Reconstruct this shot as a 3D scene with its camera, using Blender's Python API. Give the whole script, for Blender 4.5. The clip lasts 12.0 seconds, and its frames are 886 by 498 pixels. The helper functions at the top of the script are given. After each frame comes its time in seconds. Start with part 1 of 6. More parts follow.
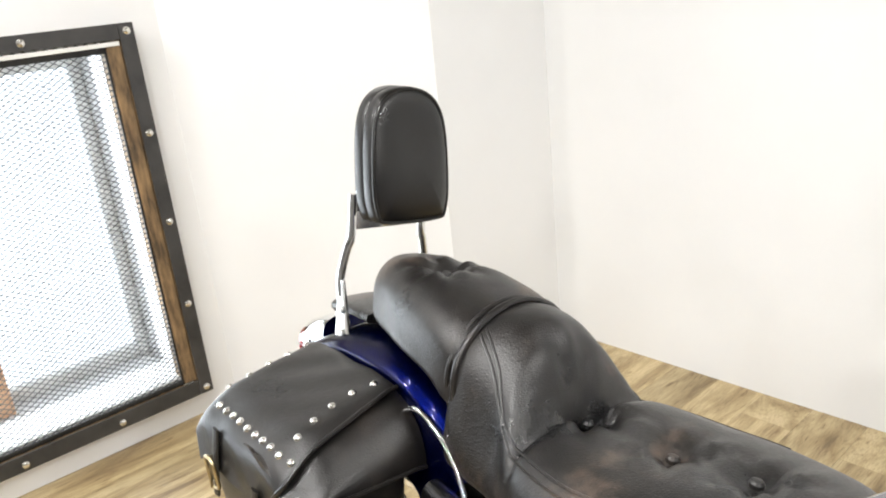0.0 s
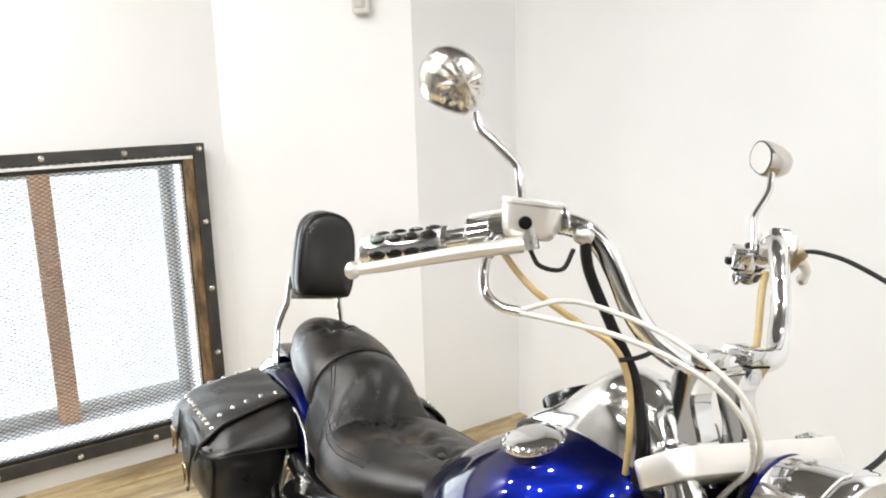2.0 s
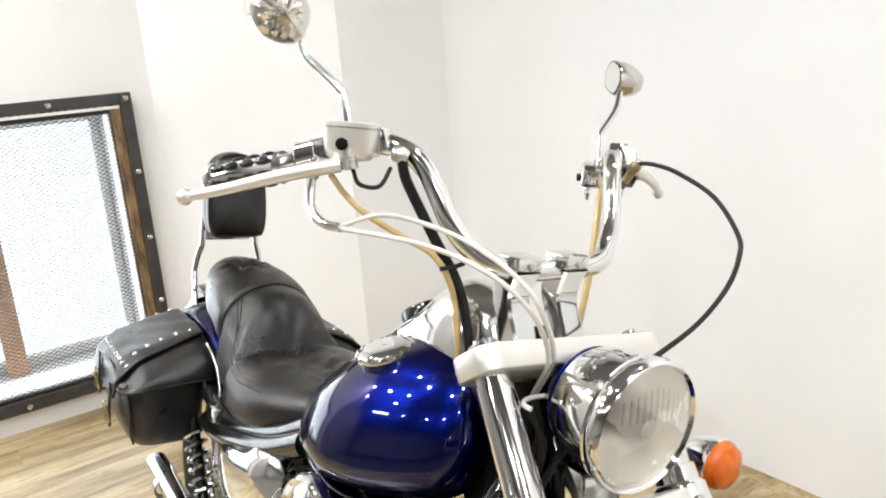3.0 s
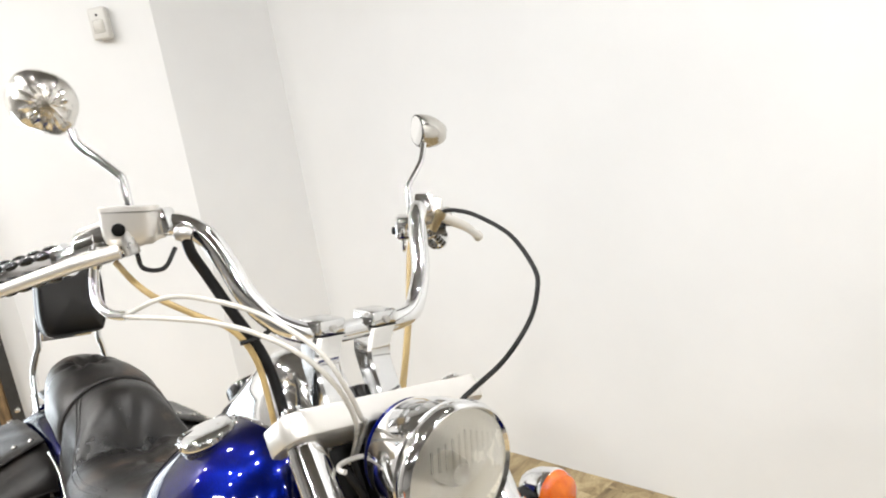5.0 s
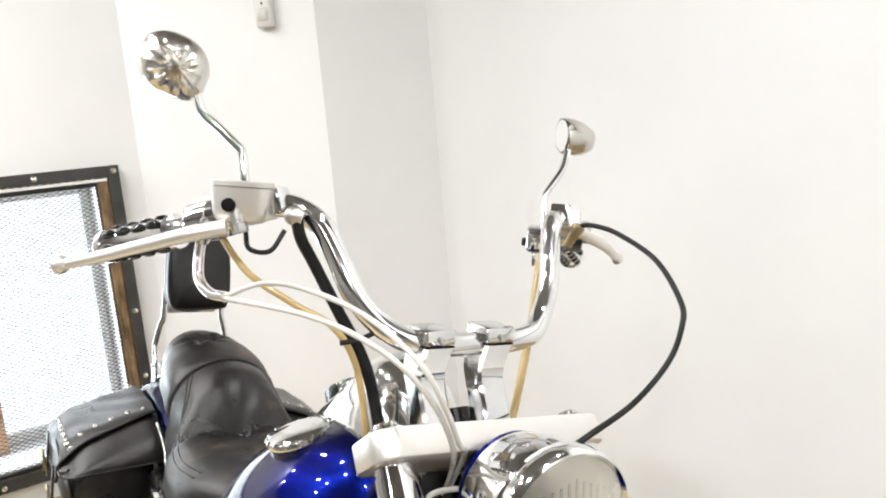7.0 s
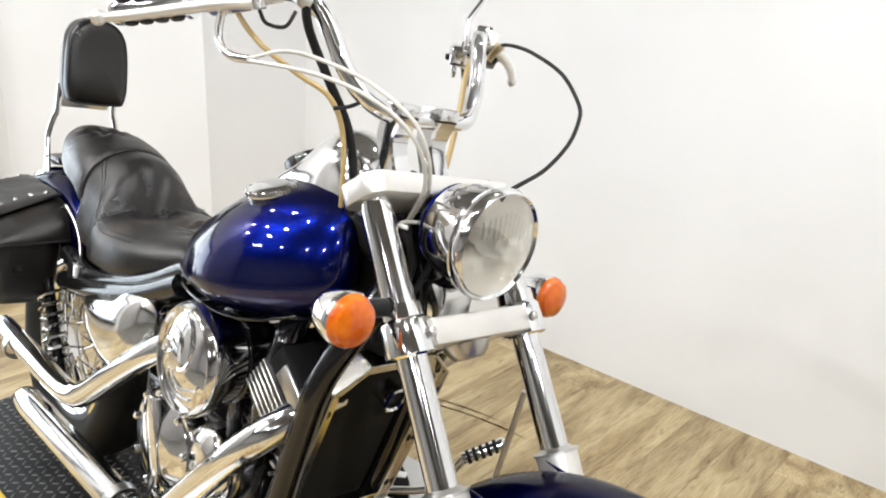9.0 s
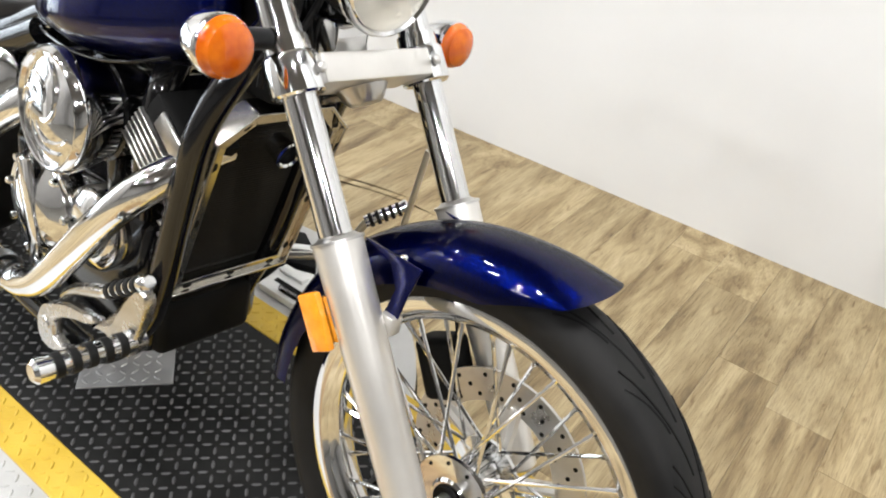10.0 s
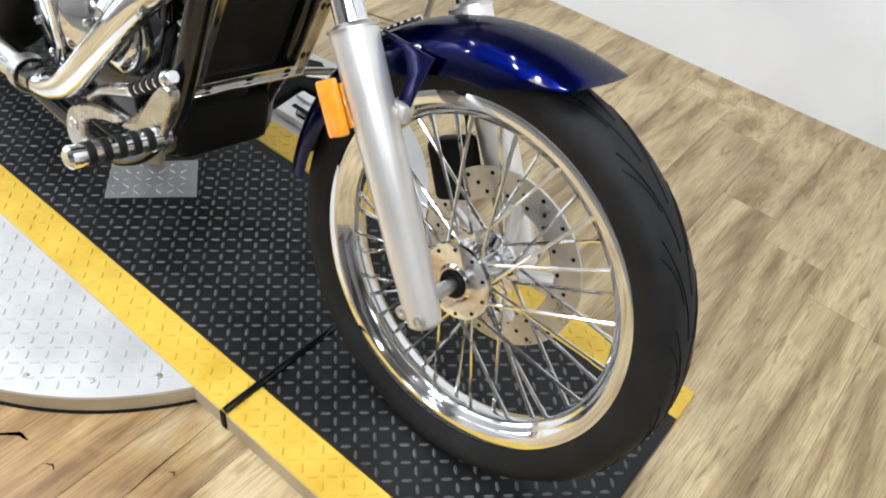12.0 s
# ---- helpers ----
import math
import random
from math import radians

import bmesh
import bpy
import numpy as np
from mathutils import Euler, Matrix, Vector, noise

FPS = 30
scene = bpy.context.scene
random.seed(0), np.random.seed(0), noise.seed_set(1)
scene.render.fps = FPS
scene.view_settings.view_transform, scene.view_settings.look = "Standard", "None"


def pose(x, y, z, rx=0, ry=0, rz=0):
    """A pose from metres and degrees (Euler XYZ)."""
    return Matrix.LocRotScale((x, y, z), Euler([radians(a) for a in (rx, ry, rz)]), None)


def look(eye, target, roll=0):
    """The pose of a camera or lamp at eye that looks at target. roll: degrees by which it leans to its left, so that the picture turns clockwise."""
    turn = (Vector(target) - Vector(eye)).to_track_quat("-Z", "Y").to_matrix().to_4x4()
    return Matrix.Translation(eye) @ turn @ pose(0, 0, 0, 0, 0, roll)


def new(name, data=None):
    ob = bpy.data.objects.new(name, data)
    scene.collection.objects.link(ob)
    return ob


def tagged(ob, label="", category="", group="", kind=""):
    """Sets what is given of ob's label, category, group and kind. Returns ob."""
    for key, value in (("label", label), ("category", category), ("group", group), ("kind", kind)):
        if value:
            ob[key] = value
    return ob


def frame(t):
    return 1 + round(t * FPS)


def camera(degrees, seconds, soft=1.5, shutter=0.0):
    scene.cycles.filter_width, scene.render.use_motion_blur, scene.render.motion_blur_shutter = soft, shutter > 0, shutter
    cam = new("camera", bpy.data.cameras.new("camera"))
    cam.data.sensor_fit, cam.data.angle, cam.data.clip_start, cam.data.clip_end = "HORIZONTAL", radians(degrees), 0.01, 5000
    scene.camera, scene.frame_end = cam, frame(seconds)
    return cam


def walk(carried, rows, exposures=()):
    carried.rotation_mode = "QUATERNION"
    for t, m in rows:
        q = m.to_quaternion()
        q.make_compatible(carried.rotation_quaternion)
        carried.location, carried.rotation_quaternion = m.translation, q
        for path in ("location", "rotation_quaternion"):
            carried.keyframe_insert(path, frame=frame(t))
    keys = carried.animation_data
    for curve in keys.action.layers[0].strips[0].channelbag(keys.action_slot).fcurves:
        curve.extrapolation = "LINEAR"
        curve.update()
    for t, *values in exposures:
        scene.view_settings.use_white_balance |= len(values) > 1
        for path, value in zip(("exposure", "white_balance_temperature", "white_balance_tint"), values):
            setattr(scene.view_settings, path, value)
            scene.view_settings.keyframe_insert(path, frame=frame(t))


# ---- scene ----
cam = camera(59.5, 12.0, 2.0)
PATH = [
    (0, (-0.7412, -0.4869, 1.2751), (-2.1763, 0.7378, 0.6113), -5.91),
    (0.5, (-0.5353, -0.5224, 1.3298), (-2.1267, 0.5352, 0.7391), -4.53),
    (1, (-0.3340, -0.4388, 1.2891), (-2.0080, 0.4290, 0.6221), -0.40),
    (1.5, (-0.1232, -0.4589, 1.3518), (-1.7712, 0.5809, 0.9014), -2.52),
    (2, (0.0676, -0.5505, 1.4087), (-1.5599, 0.5410, 1.0085), -1.81),
    (2.5, (0.1645, -0.5173, 1.4026), (-1.4615, 0.5521, 0.9414), -1.44),
    (3, (0.2248, -0.4399, 1.3821), (-1.3480, 0.6710, 0.8415), -4.11),
    (3.5, (0.2637, -0.3911, 1.3573), (-1.2453, 0.7984, 0.8023), -6.05),
    (3.7, (0.2798, -0.3734, 1.3579), (-1.2019, 0.8556, 0.8154), -8.54),
    (5.3, (0.3050, -0.3429, 1.3743), (-1.1080, 1.0155, 0.9765), -9.17),
    (5.5, (0.2927, -0.3351, 1.3723), (-1.1324, 1.0178, 0.9997), -8.58),
    (6, (0.2600, -0.3049, 1.3656), (-1.2093, 1.0059, 1.0152), -7.39),
    (6.5, (0.2332, -0.2708, 1.3597), (-1.3715, 0.8779, 1.0349), -5.22),
    (6.7, (0.2173, -0.2550, 1.3519), (-1.4291, 0.8262, 1.0048), -5.17),
    (8.3, (0.3424, -0.6041, 1.3326), (-1.0303, 0.7402, 0.7772), 1.81),
    (8.5, (0.3478, -0.6342, 1.3277), (-0.9772, 0.7212, 0.6894), 3.38),
    (9, (0.3232, -0.6204, 1.3057), (-0.9220, 0.7798, 0.6067), 3.31),
    (9.5, (0.3187, -0.5824, 1.2544), (-0.7366, 0.8151, 0.2883), 4.34),
    (10, (0.3302, -0.5736, 1.2077), (-0.5776, 0.8020, 0.0748), 7.22),
    (10.5, (0.3634, -0.6035, 1.1770), (-0.4410, 0.7243, -0.0839), 9.80),
    (11, (0.3996, -0.6461, 1.1347), (-0.2990, 0.6203, -0.2467), 12.93),
    (11.5, (0.4131, -0.6721, 1.1279), (-0.2570, 0.5907, -0.2709), 14.88),
    (12, (0.4082, -0.6510, 1.1622), (-0.3784, 0.5512, -0.2291), 8.86),
]
walk(cam, [(t, look(eye, target, roll)) for t, eye, target, roll in PATH], ((0.0, -0.12, 6500, 10), (1.0, -0.13, 6450, 10), (2.0, -0.28, 6500, 10), (6.7, -0.30, 6500, 10), (8.3, -0.30, 6350, 10), (9.5, -0.27, 6350, 10), (10.0, -0.25, 6350, 10), (10.5, -0.26, 6100, 10), (12.0, -0.28, 5900, 10)))

# ---- light ----
world = bpy.data.worlds.new("world")
scene.world = world
world.use_nodes = True
world.node_tree.nodes["Background"].inputs[0].default_value = (0.96, 0.98, 1.0, 1)
world.node_tree.nodes["Background"].inputs[1].default_value = 0.3


def lamp(name, place, target, size, power, colour=(1, 0.985, 0.962), shape="DISK", size_y=None):
    data = bpy.data.lights.new(name, "AREA")
    data.shape, data.size, data.energy, data.color = shape, size, power, colour
    if size_y:
        data.size_y = size_y
    ob = new(name, data)
    ob.matrix_world = look(place, target)
    return ob


# ceiling spots of the showroom: a row near the window, one over the bay, the rest behind
for sx, sy, power in ((-3.15, -0.2, 6), (-3.16, -1.2, 8), (-2.9, -1.36, 10), (-3.05, -2.05, 12), (-1.93, -1.52, 13), (-1.70, -2.24, 14), (-1.46, -1.57, 14), (-2.45, -0.47, 6), (-1.7, -0.56, 9), (-0.97, -0.94, 13),
                      (-0.15, 1.04, 8), (0.49, 0.3, 15), (0.3, -0.7, 15), (2.4, -1.0, 36), (1.6, -2.6, 36), (0.4, -3.2, 20), (-1.2, -3.4, 12), (2.4, 0.4, 10)):
    lamp("ceiling_spot", (sx, sy, 2.84), (sx, sy, 0), 0.09, 1.62 * power)
lamp("ceiling_panel", (-2.1, -3.42, 2.84), (-2.1, -3.42, 0), 0.5, 45, (1, 0.985, 0.962), "RECTANGLE", 0.24)
lamp("window_daylight", (-3.268, -0.50, 0.65), (0, -0.50, 0.65), 1.65, 32, (0.88, 0.95, 1.0), "RECTANGLE", 1.0)

# ---- materials ----


def material(name):
    m = bpy.data.materials.new(name)
    m.use_nodes = True
    return m, m.node_tree.nodes, m.node_tree.links, m.node_tree.nodes["Principled BSDF"]


def setp(bsdf, **values):
    names = dict(colour="Base Color", rough="Roughness", metal="Metallic", coat="Coat Weight", coat_rough="Coat Roughness",
                 glass="Transmission Weight", ior="IOR", spec="Specular IOR Level", alpha="Alpha", sheen="Sheen Weight", emit="Emission Strength", glow="Emission Color")
    for key, value in values.items():
        bsdf.inputs[names[key]].default_value = (*value, 1) if isinstance(value, tuple) else value


def noise_node(nodes, links, scale, detail=4, rough=0.6, stretch=None, space="Object"):
    tc = nodes.new("ShaderNodeTexCoord")
    n = nodes.new("ShaderNodeTexNoise")
    n.inputs["Scale"].default_value, n.inputs["Detail"].default_value, n.inputs["Roughness"].default_value = scale, detail, rough
    if stretch:
        mp = nodes.new("ShaderNodeMapping")
        mp.inputs["Scale"].default_value = stretch
        links.new(tc.outputs[space], mp.inputs[0])
        links.new(mp.outputs[0], n.inputs[0])
    else:
        links.new(tc.outputs[space], n.inputs[0])
    return n


def ramp(nodes, links, source, stops):
    r = nodes.new("ShaderNodeValToRGB")
    while len(r.color_ramp.elements) < len(stops):
        r.color_ramp.elements.new(0.5)
    for e, (p, c) in zip(r.color_ramp.elements, stops):
        e.position, e.color = p, (*c, 1) if isinstance(c, tuple) else (c, c, c, 1)
    links.new(source, r.inputs[0])
    return r


def bump(nodes, links, bsdf, source, strength, distance=0.002):
    b = nodes.new("ShaderNodeBump")
    b.inputs["Strength"].default_value, b.inputs["Distance"].default_value = strength, distance
    links.new(source, b.inputs["Height"])
    links.new(b.outputs[0], bsdf.inputs["Normal"])
    return b


def surface(name, low, high, rough=(0.4, 0.6), scale=8.0, fine=120.0, relief=0.15, depth=0.001, metal=0.0, coat=0.0, stretch=None, spec=0.5):
    """A surface whose colour and gloss vary at a broad scale, with fine relief."""
    m, nodes, links, bsdf = material(name)
    setp(bsdf, metal=metal, coat=coat, spec=spec)
    n = noise_node(nodes, links, scale, 5, 0.6, stretch)
    c = ramp(nodes, links, n.outputs[0], ((0.3, low), (0.7, high)))
    links.new(c.outputs[0], bsdf.inputs["Base Color"])
    r = ramp(nodes, links, n.outputs[0], ((0.3, rough[0]), (0.7, rough[1])))
    links.new(r.outputs[0], bsdf.inputs["Roughness"])
    f = noise_node(nodes, links, fine, 3, 0.6, stretch)
    bump(nodes, links, bsdf, f.outputs[0], relief, depth)
    return m


CHROME = surface("chrome", (0.76, 0.765, 0.77), (0.84, 0.845, 0.85), (0.05, 0.11), 6, 38, 0.06, 0.0006, metal=1.0)
STEEL = surface("worn_steel", (0.5, 0.49, 0.47), (0.68, 0.67, 0.65), (0.25, 0.42), 14, 160, 0.1, 0.0006, metal=1.0)
ALUMINIUM = surface("satin_aluminium", (0.72, 0.70, 0.665), (0.82, 0.80, 0.765), (0.30, 0.42), 9, 200, 0.08, 0.0004, metal=0.75)
BLACK = surface("black_enamel", (0.0022, 0.0022, 0.0025), (0.005, 0.005, 0.0055), (0.07, 0.16), 12, 120, 0.05, 0.0006, coat=0.3, spec=0.4)
MATT_BLACK = surface("matt_black", (0.0025, 0.0025, 0.0025), (0.008, 0.008, 0.008), (0.5, 0.75), 12, 160, 0.2, 0.0008, spec=0.12)
RUBBER = surface("tyre_rubber", (0.006, 0.006, 0.0062), (0.017, 0.0166, 0.0162), (0.45, 0.68), 9, 220, 0.25, 0.0006, spec=0.16)
PLASTIC = surface("black_plastic", (0.006, 0.006, 0.0064), (0.014, 0.014, 0.0145), (0.3, 0.5), 20, 200, 0.1, 0.0005, spec=0.2)
HOSE_WHITE = surface("clear_sleeve", (0.50, 0.49, 0.45), (0.66, 0.64, 0.60), (0.2, 0.35), 20, 200, 0.05, 0.0005, coat=0.5)
HOSE_TAN = surface("yellowed_sleeve", (0.42, 0.30, 0.12), (0.55, 0.40, 0.18), (0.25, 0.4), 20, 200, 0.05, 0.0005, coat=0.4)
WALL = surface("white_wall_paint", (0.77, 0.775, 0.775), (0.82, 0.825, 0.825), (0.5, 0.65), 1.3, 45, 0.12, 0.0015)
CEILING = surface("ceiling_paint", (0.16, 0.157, 0.15), (0.21, 0.207, 0.20), (0.7, 0.8), 1.5, 60, 0.1, 0.001)
UNSEEN_FLOOR = surface("unseen_floor_grey", (0.10, 0.094, 0.083), (0.16, 0.150, 0.132), (0.85, 0.95), 4, 300, 0.5, 0.002, spec=0.1)
REFLECTED_WALL = surface("reflected_wall_grey", (0.34, 0.33, 0.315), (0.42, 0.41, 0.395), (0.6, 0.75), 1.5, 60, 0.1, 0.001)
CAST = surface("polished_casting", (0.48, 0.475, 0.465), (0.70, 0.69, 0.68), (0.14, 0.34), 22, 140, 0.25, 0.001, metal=1.0)
STUD = surface("nickel_stud", (0.66, 0.64, 0.60), (0.78, 0.76, 0.72), (0.15, 0.25), 20, 100, 0.03, 0.0004, metal=1.0)
BOWL = surface("lamp_bowl", (0.74, 0.715, 0.655), (0.84, 0.815, 0.765), (0.2, 0.3), 30, 90, 0.2, 0.0008, metal=0.25)
FRAME_STEEL = surface("black_frame_steel", (0.018, 0.018, 0.019), (0.05, 0.048, 0.046), (0.35, 0.55), 11, 110, 0.2, 0.001)
WIRE = surface("mesh_steel", (0.010, 0.0095, 0.009), (0.03, 0.028, 0.026), (0.45, 0.65), 16, 150, 0.2, 0.0008, metal=0.2)
OLD_WOOD = surface("dark_old_wood", (0.014, 0.009, 0.005), (0.30, 0.19, 0.09), (0.5, 0.75), 6, 60, 0.5, 0.002, stretch=(7, 7, 1.6))
# mullion wood lightened: the haze of daylight behind it is in the colour
MULLION_WOOD = surface("hazed_oak_mullion", (0.56, 0.31, 0.16), (0.70, 0.42, 0.24), (0.4, 0.6), 5, 60, 0.3, 0.001, stretch=(8, 8, 1))
WHITE_TRIM = surface("white_gloss_trim", (0.72, 0.72, 0.70), (0.8, 0.8, 0.78), (0.3, 0.45), 5, 80, 0.08, 0.001)
YELLOW = surface("worn_yellow_paint", (0.50, 0.32, 0.025), (0.64, 0.44, 0.05), (0.35, 0.6), 7, 90, 0.3, 0.001)
_wear = [n for n in YELLOW.node_tree.nodes if n.type == "VALTORGB"][0].color_ramp.elements.new(0.24)
_wear.color = (0.10, 0.065, 0.015, 1)
MAT_BLACK = surface("black_plate_paint", (0.005, 0.005, 0.005), (0.017, 0.0165, 0.016), (0.32, 0.5), 5, 110, 0.3, 0.001, spec=0.18)
DARK_BRASS = surface("old_brass", (0.32, 0.25, 0.14), (0.5, 0.42, 0.27), (0.25, 0.45), 20, 120, 0.1, 0.0006, metal=1.0)
GALV = surface("bare_plate", (0.40, 0.40, 0.40), (0.54, 0.54, 0.535), (0.28, 0.48), 7, 120, 0.15, 0.0008, metal=0.7)
DECK_PLATE = surface("bright_deck_plate", (0.42, 0.42, 0.41), (0.56, 0.555, 0.54), (0.35, 0.55), 5, 120, 0.15, 0.0008, metal=0.35)
SENSOR_WHITE = surface("sensor_plastic", (0.62, 0.61, 0.58), (0.7, 0.69, 0.66), (0.3, 0.45), 20, 100, 0.05, 0.0005)
SILL = surface("dusty_sill", (0.30, 0.28, 0.25), (0.5, 0.48, 0.45), (0.5, 0.7), 6, 60, 0.3, 0.001)
SKIRT = surface("worn_tan_side", (0.32, 0.25, 0.15), (0.45, 0.37, 0.25), (0.45, 0.65), 9, 90, 0.3, 0.001)
BAR_BLACK = surface("worn_black_bars", (0.06, 0.06, 0.062), (0.15, 0.15, 0.15), (0.28, 0.42), 9, 90, 0.2, 0.0008, metal=0.3)
RAD_FRAME = surface("bright_radiator_metal", (0.5, 0.48, 0.44), (0.66, 0.64, 0.6), (0.12, 0.22), 10, 120, 0.05, 0.0006, metal=1.0)
RADIATOR_CORE = surface("radiator_core", (0.012, 0.011, 0.009), (0.030, 0.027, 0.022), (0.4, 0.7), 30, 300, 0.6, 0.002, spec=0.15)


def blue_paint():
    m, nodes, links, bsdf = material("metallic_blue_paint")
    setp(bsdf, metal=0.9, rough=0.28, coat=1.0, coat_rough=0.012)
    bsdf.inputs["Coat IOR"].default_value = 1.45
    bsdf.inputs["Specular Tint"].default_value = (0.015, 0.04, 0.22, 1)
    n = noise_node(nodes, links, 900, 2, 0.5)
    c = ramp(nodes, links, n.outputs[0], ((0.3, (0.0003, 0.0014, 0.026)), (0.7, (0.0009, 0.006, 0.135))))
    links.new(c.outputs[0], bsdf.inputs["Base Color"])
    return m


def leather(name, tone=1.0, wear=0.5, crease=0.25):
    m, nodes, links, bsdf = material(name)
    setp(bsdf, spec=0.5)
    n = noise_node(nodes, links, 8, 7, 0.68)
    base = ramp(nodes, links, n.outputs[0], ((0.36, (0.004 * tone, 0.004 * tone, 0.0042 * tone)), (0.56, (0.009 * tone, 0.0078 * tone, 0.007 * tone)), (0.74, (0.060 * wear + 0.008, 0.042 * wear + 0.007, 0.031 * wear + 0.006))))
    links.new(base.outputs[0], bsdf.inputs["Base Color"])
    r = ramp(nodes, links, n.outputs[0], ((0.3, 0.25), (0.52, 0.32), (0.75, 0.44)))
    links.new(r.outputs[0], bsdf.inputs["Roughness"])
    tc = nodes.new("ShaderNodeTexCoord")
    v = nodes.new("ShaderNodeTexVoronoi")
    v.feature, v.inputs["Scale"].default_value = "DISTANCE_TO_EDGE", 260
    links.new(tc.outputs["Object"], v.inputs[0])
    w = noise_node(nodes, links, 20, 6, 0.72, (1.0, 0.55, 1.0))
    w.inputs["Distortion"].default_value = 0.7
    mix = nodes.new("ShaderNodeMath")
    mix.operation = "MULTIPLY_ADD"
    links.new(w.outputs[0], mix.inputs[0])
    mix.inputs[1].default_value = 1.8
    links.new(v.outputs[0], mix.inputs[2])
    bump(nodes, links, bsdf, mix.outputs[0], crease, 0.003)
    return m


def clear(name, colour, rough=0.05, ior=1.45):
    m, nodes, links, bsdf = material(name)
    setp(bsdf, colour=colour, glass=1.0, rough=rough, ior=ior)
    n = noise_node(nodes, links, 60, 3)
    bump(nodes, links, bsdf, n.outputs[0], 0.05, 0.0005)
    return m


def amber():
    m, nodes, links, bsdf = material("amber_lens")
    setp(bsdf, rough=0.16, coat=0.35, glass=0.25, ior=1.45)
    n = noise_node(nodes, links, 40, 2)
    c = ramp(nodes, links, n.outputs[0], ((0.35, (0.62, 0.100, 0.001)), (0.7, (0.85, 0.20, 0.003))))
    links.new(c.outputs[0], bsdf.inputs["Base Color"])
    bump(nodes, links, bsdf, n.outputs[0], 0.3, 0.002)
    return m


def plank_wood():
    m, nodes, links, bsdf = material("oak_look_plank")
    info = nodes.new("ShaderNodeObjectInfo")
    tc = nodes.new("ShaderNodeTexCoord")
    shift = nodes.new("ShaderNodeVectorMath")
    shift.operation = "MULTIPLY_ADD"
    cx = nodes.new("ShaderNodeCombineXYZ")
    links.new(info.outputs["Random"], cx.inputs[0])
    links.new(info.outputs["Random"], cx.inputs[1])
    links.new(cx.outputs[0], shift.inputs[0])
    shift.inputs[1].default_value = (37, 53, 0)
    links.new(tc.outputs["Object"], shift.inputs[2])

    def noise_of(scale, stretch, detail=6, rough=0.6):
        mp = nodes.new("ShaderNodeMapping")
        mp.inputs["Scale"].default_value = stretch
        links.new(shift.outputs[0], mp.inputs[0])
        n = nodes.new("ShaderNodeTexNoise")
        n.inputs["Scale"].default_value, n.inputs["Detail"].default_value, n.inputs["Roughness"].default_value = scale, detail, rough
        n.inputs["Distortion"].default_value = 0.6
        links.new(mp.outputs[0], n.inputs[0])
        return n
    broad = noise_of(3.0, (4.2, 0.55, 1), 6, 0.6)
    grain = noise_of(24, (15, 0.5, 1), 5, 0.65)
    fleck = noise_of(11, (5, 0.8, 1), 3, 0.5)
    c1 = ramp(nodes, links, broad.outputs[0], ((0.30, (0.165, 0.108, 0.048)), (0.42, (0.325, 0.238, 0.118)), (0.54, (0.48, 0.376, 0.205)), (0.70, (0.57, 0.46, 0.268))))
    c2 = ramp(nodes, links, grain.outputs[0], ((0.30, (0.52, 0.48, 0.44)), (0.54, (1.0, 1.0, 1.0))))
    c3 = ramp(nodes, links, fleck.outputs[0], ((0.61, (1.0, 1.0, 1.0)), (0.71, (0.62, 0.56, 0.49))))

    def times(one, two):
        mul = nodes.new("ShaderNodeMix")
        mul.data_type, mul.blend_type = "RGBA", "MULTIPLY"
        mul.inputs[0].default_value = 1.0
        links.new(one, mul.inputs[6])
        links.new(two, mul.inputs[7])
        return mul
    mul = times(times(c1.outputs[0], c2.outputs[0]).outputs[2], c3.outputs[0])
    tone = nodes.new("ShaderNodeHueSaturation")
    rr = nodes.new("ShaderNodeMapRange")
    rr.inputs[3].default_value, rr.inputs[4].default_value = 0.86, 1.08
    links.new(info.outputs["Random"], rr.inputs[0])
    links.new(rr.outputs[0], tone.inputs["Value"])
    # brown water stain in the vinyl beside the turntable
    geo = nodes.new("ShaderNodeNewGeometry")
    away = nodes.new("ShaderNodeVectorMath")
    away.operation = "DISTANCE"
    links.new(geo.outputs["Position"], away.inputs[0])
    away.inputs[1].default_value = (-0.42, -0.56, -0.05)
    blot = nodes.new("ShaderNodeTexNoise")
    blot.inputs["Scale"].default_value, blot.inputs["Detail"].default_value = 7.0, 6
    blot.inputs["Distortion"].default_value = 1.0
    links.new(geo.outputs["Position"], blot.inputs[0])
    edge = nodes.new("ShaderNodeMath")
    edge.operation = "MULTIPLY_ADD"
    edge.inputs[1].default_value = 0.55
    links.new(blot.outputs[0], edge.inputs[0])
    links.new(away.outputs["Value"], edge.inputs[2])
    patch = ramp(nodes, links, edge.outputs[0], ((0.44, (0.66, 0.52, 0.37)), (0.54, (0.84, 0.73, 0.58)), (0.64, (1.0, 1.0, 1.0))))
    mul = times(mul.outputs[2], patch.outputs[0])
    links.new(mul.outputs[2], tone.inputs["Color"])
    links.new(tone.outputs[0], bsdf.inputs["Base Color"])
    ro = ramp(nodes, links, grain.outputs[0], ((0.3, 0.46), (0.7, 0.30)))
    links.new(ro.outputs[0], bsdf.inputs["Roughness"])
    bump(nodes, links, bsdf, grain.outputs[0], 0.12, 0.001)
    return m


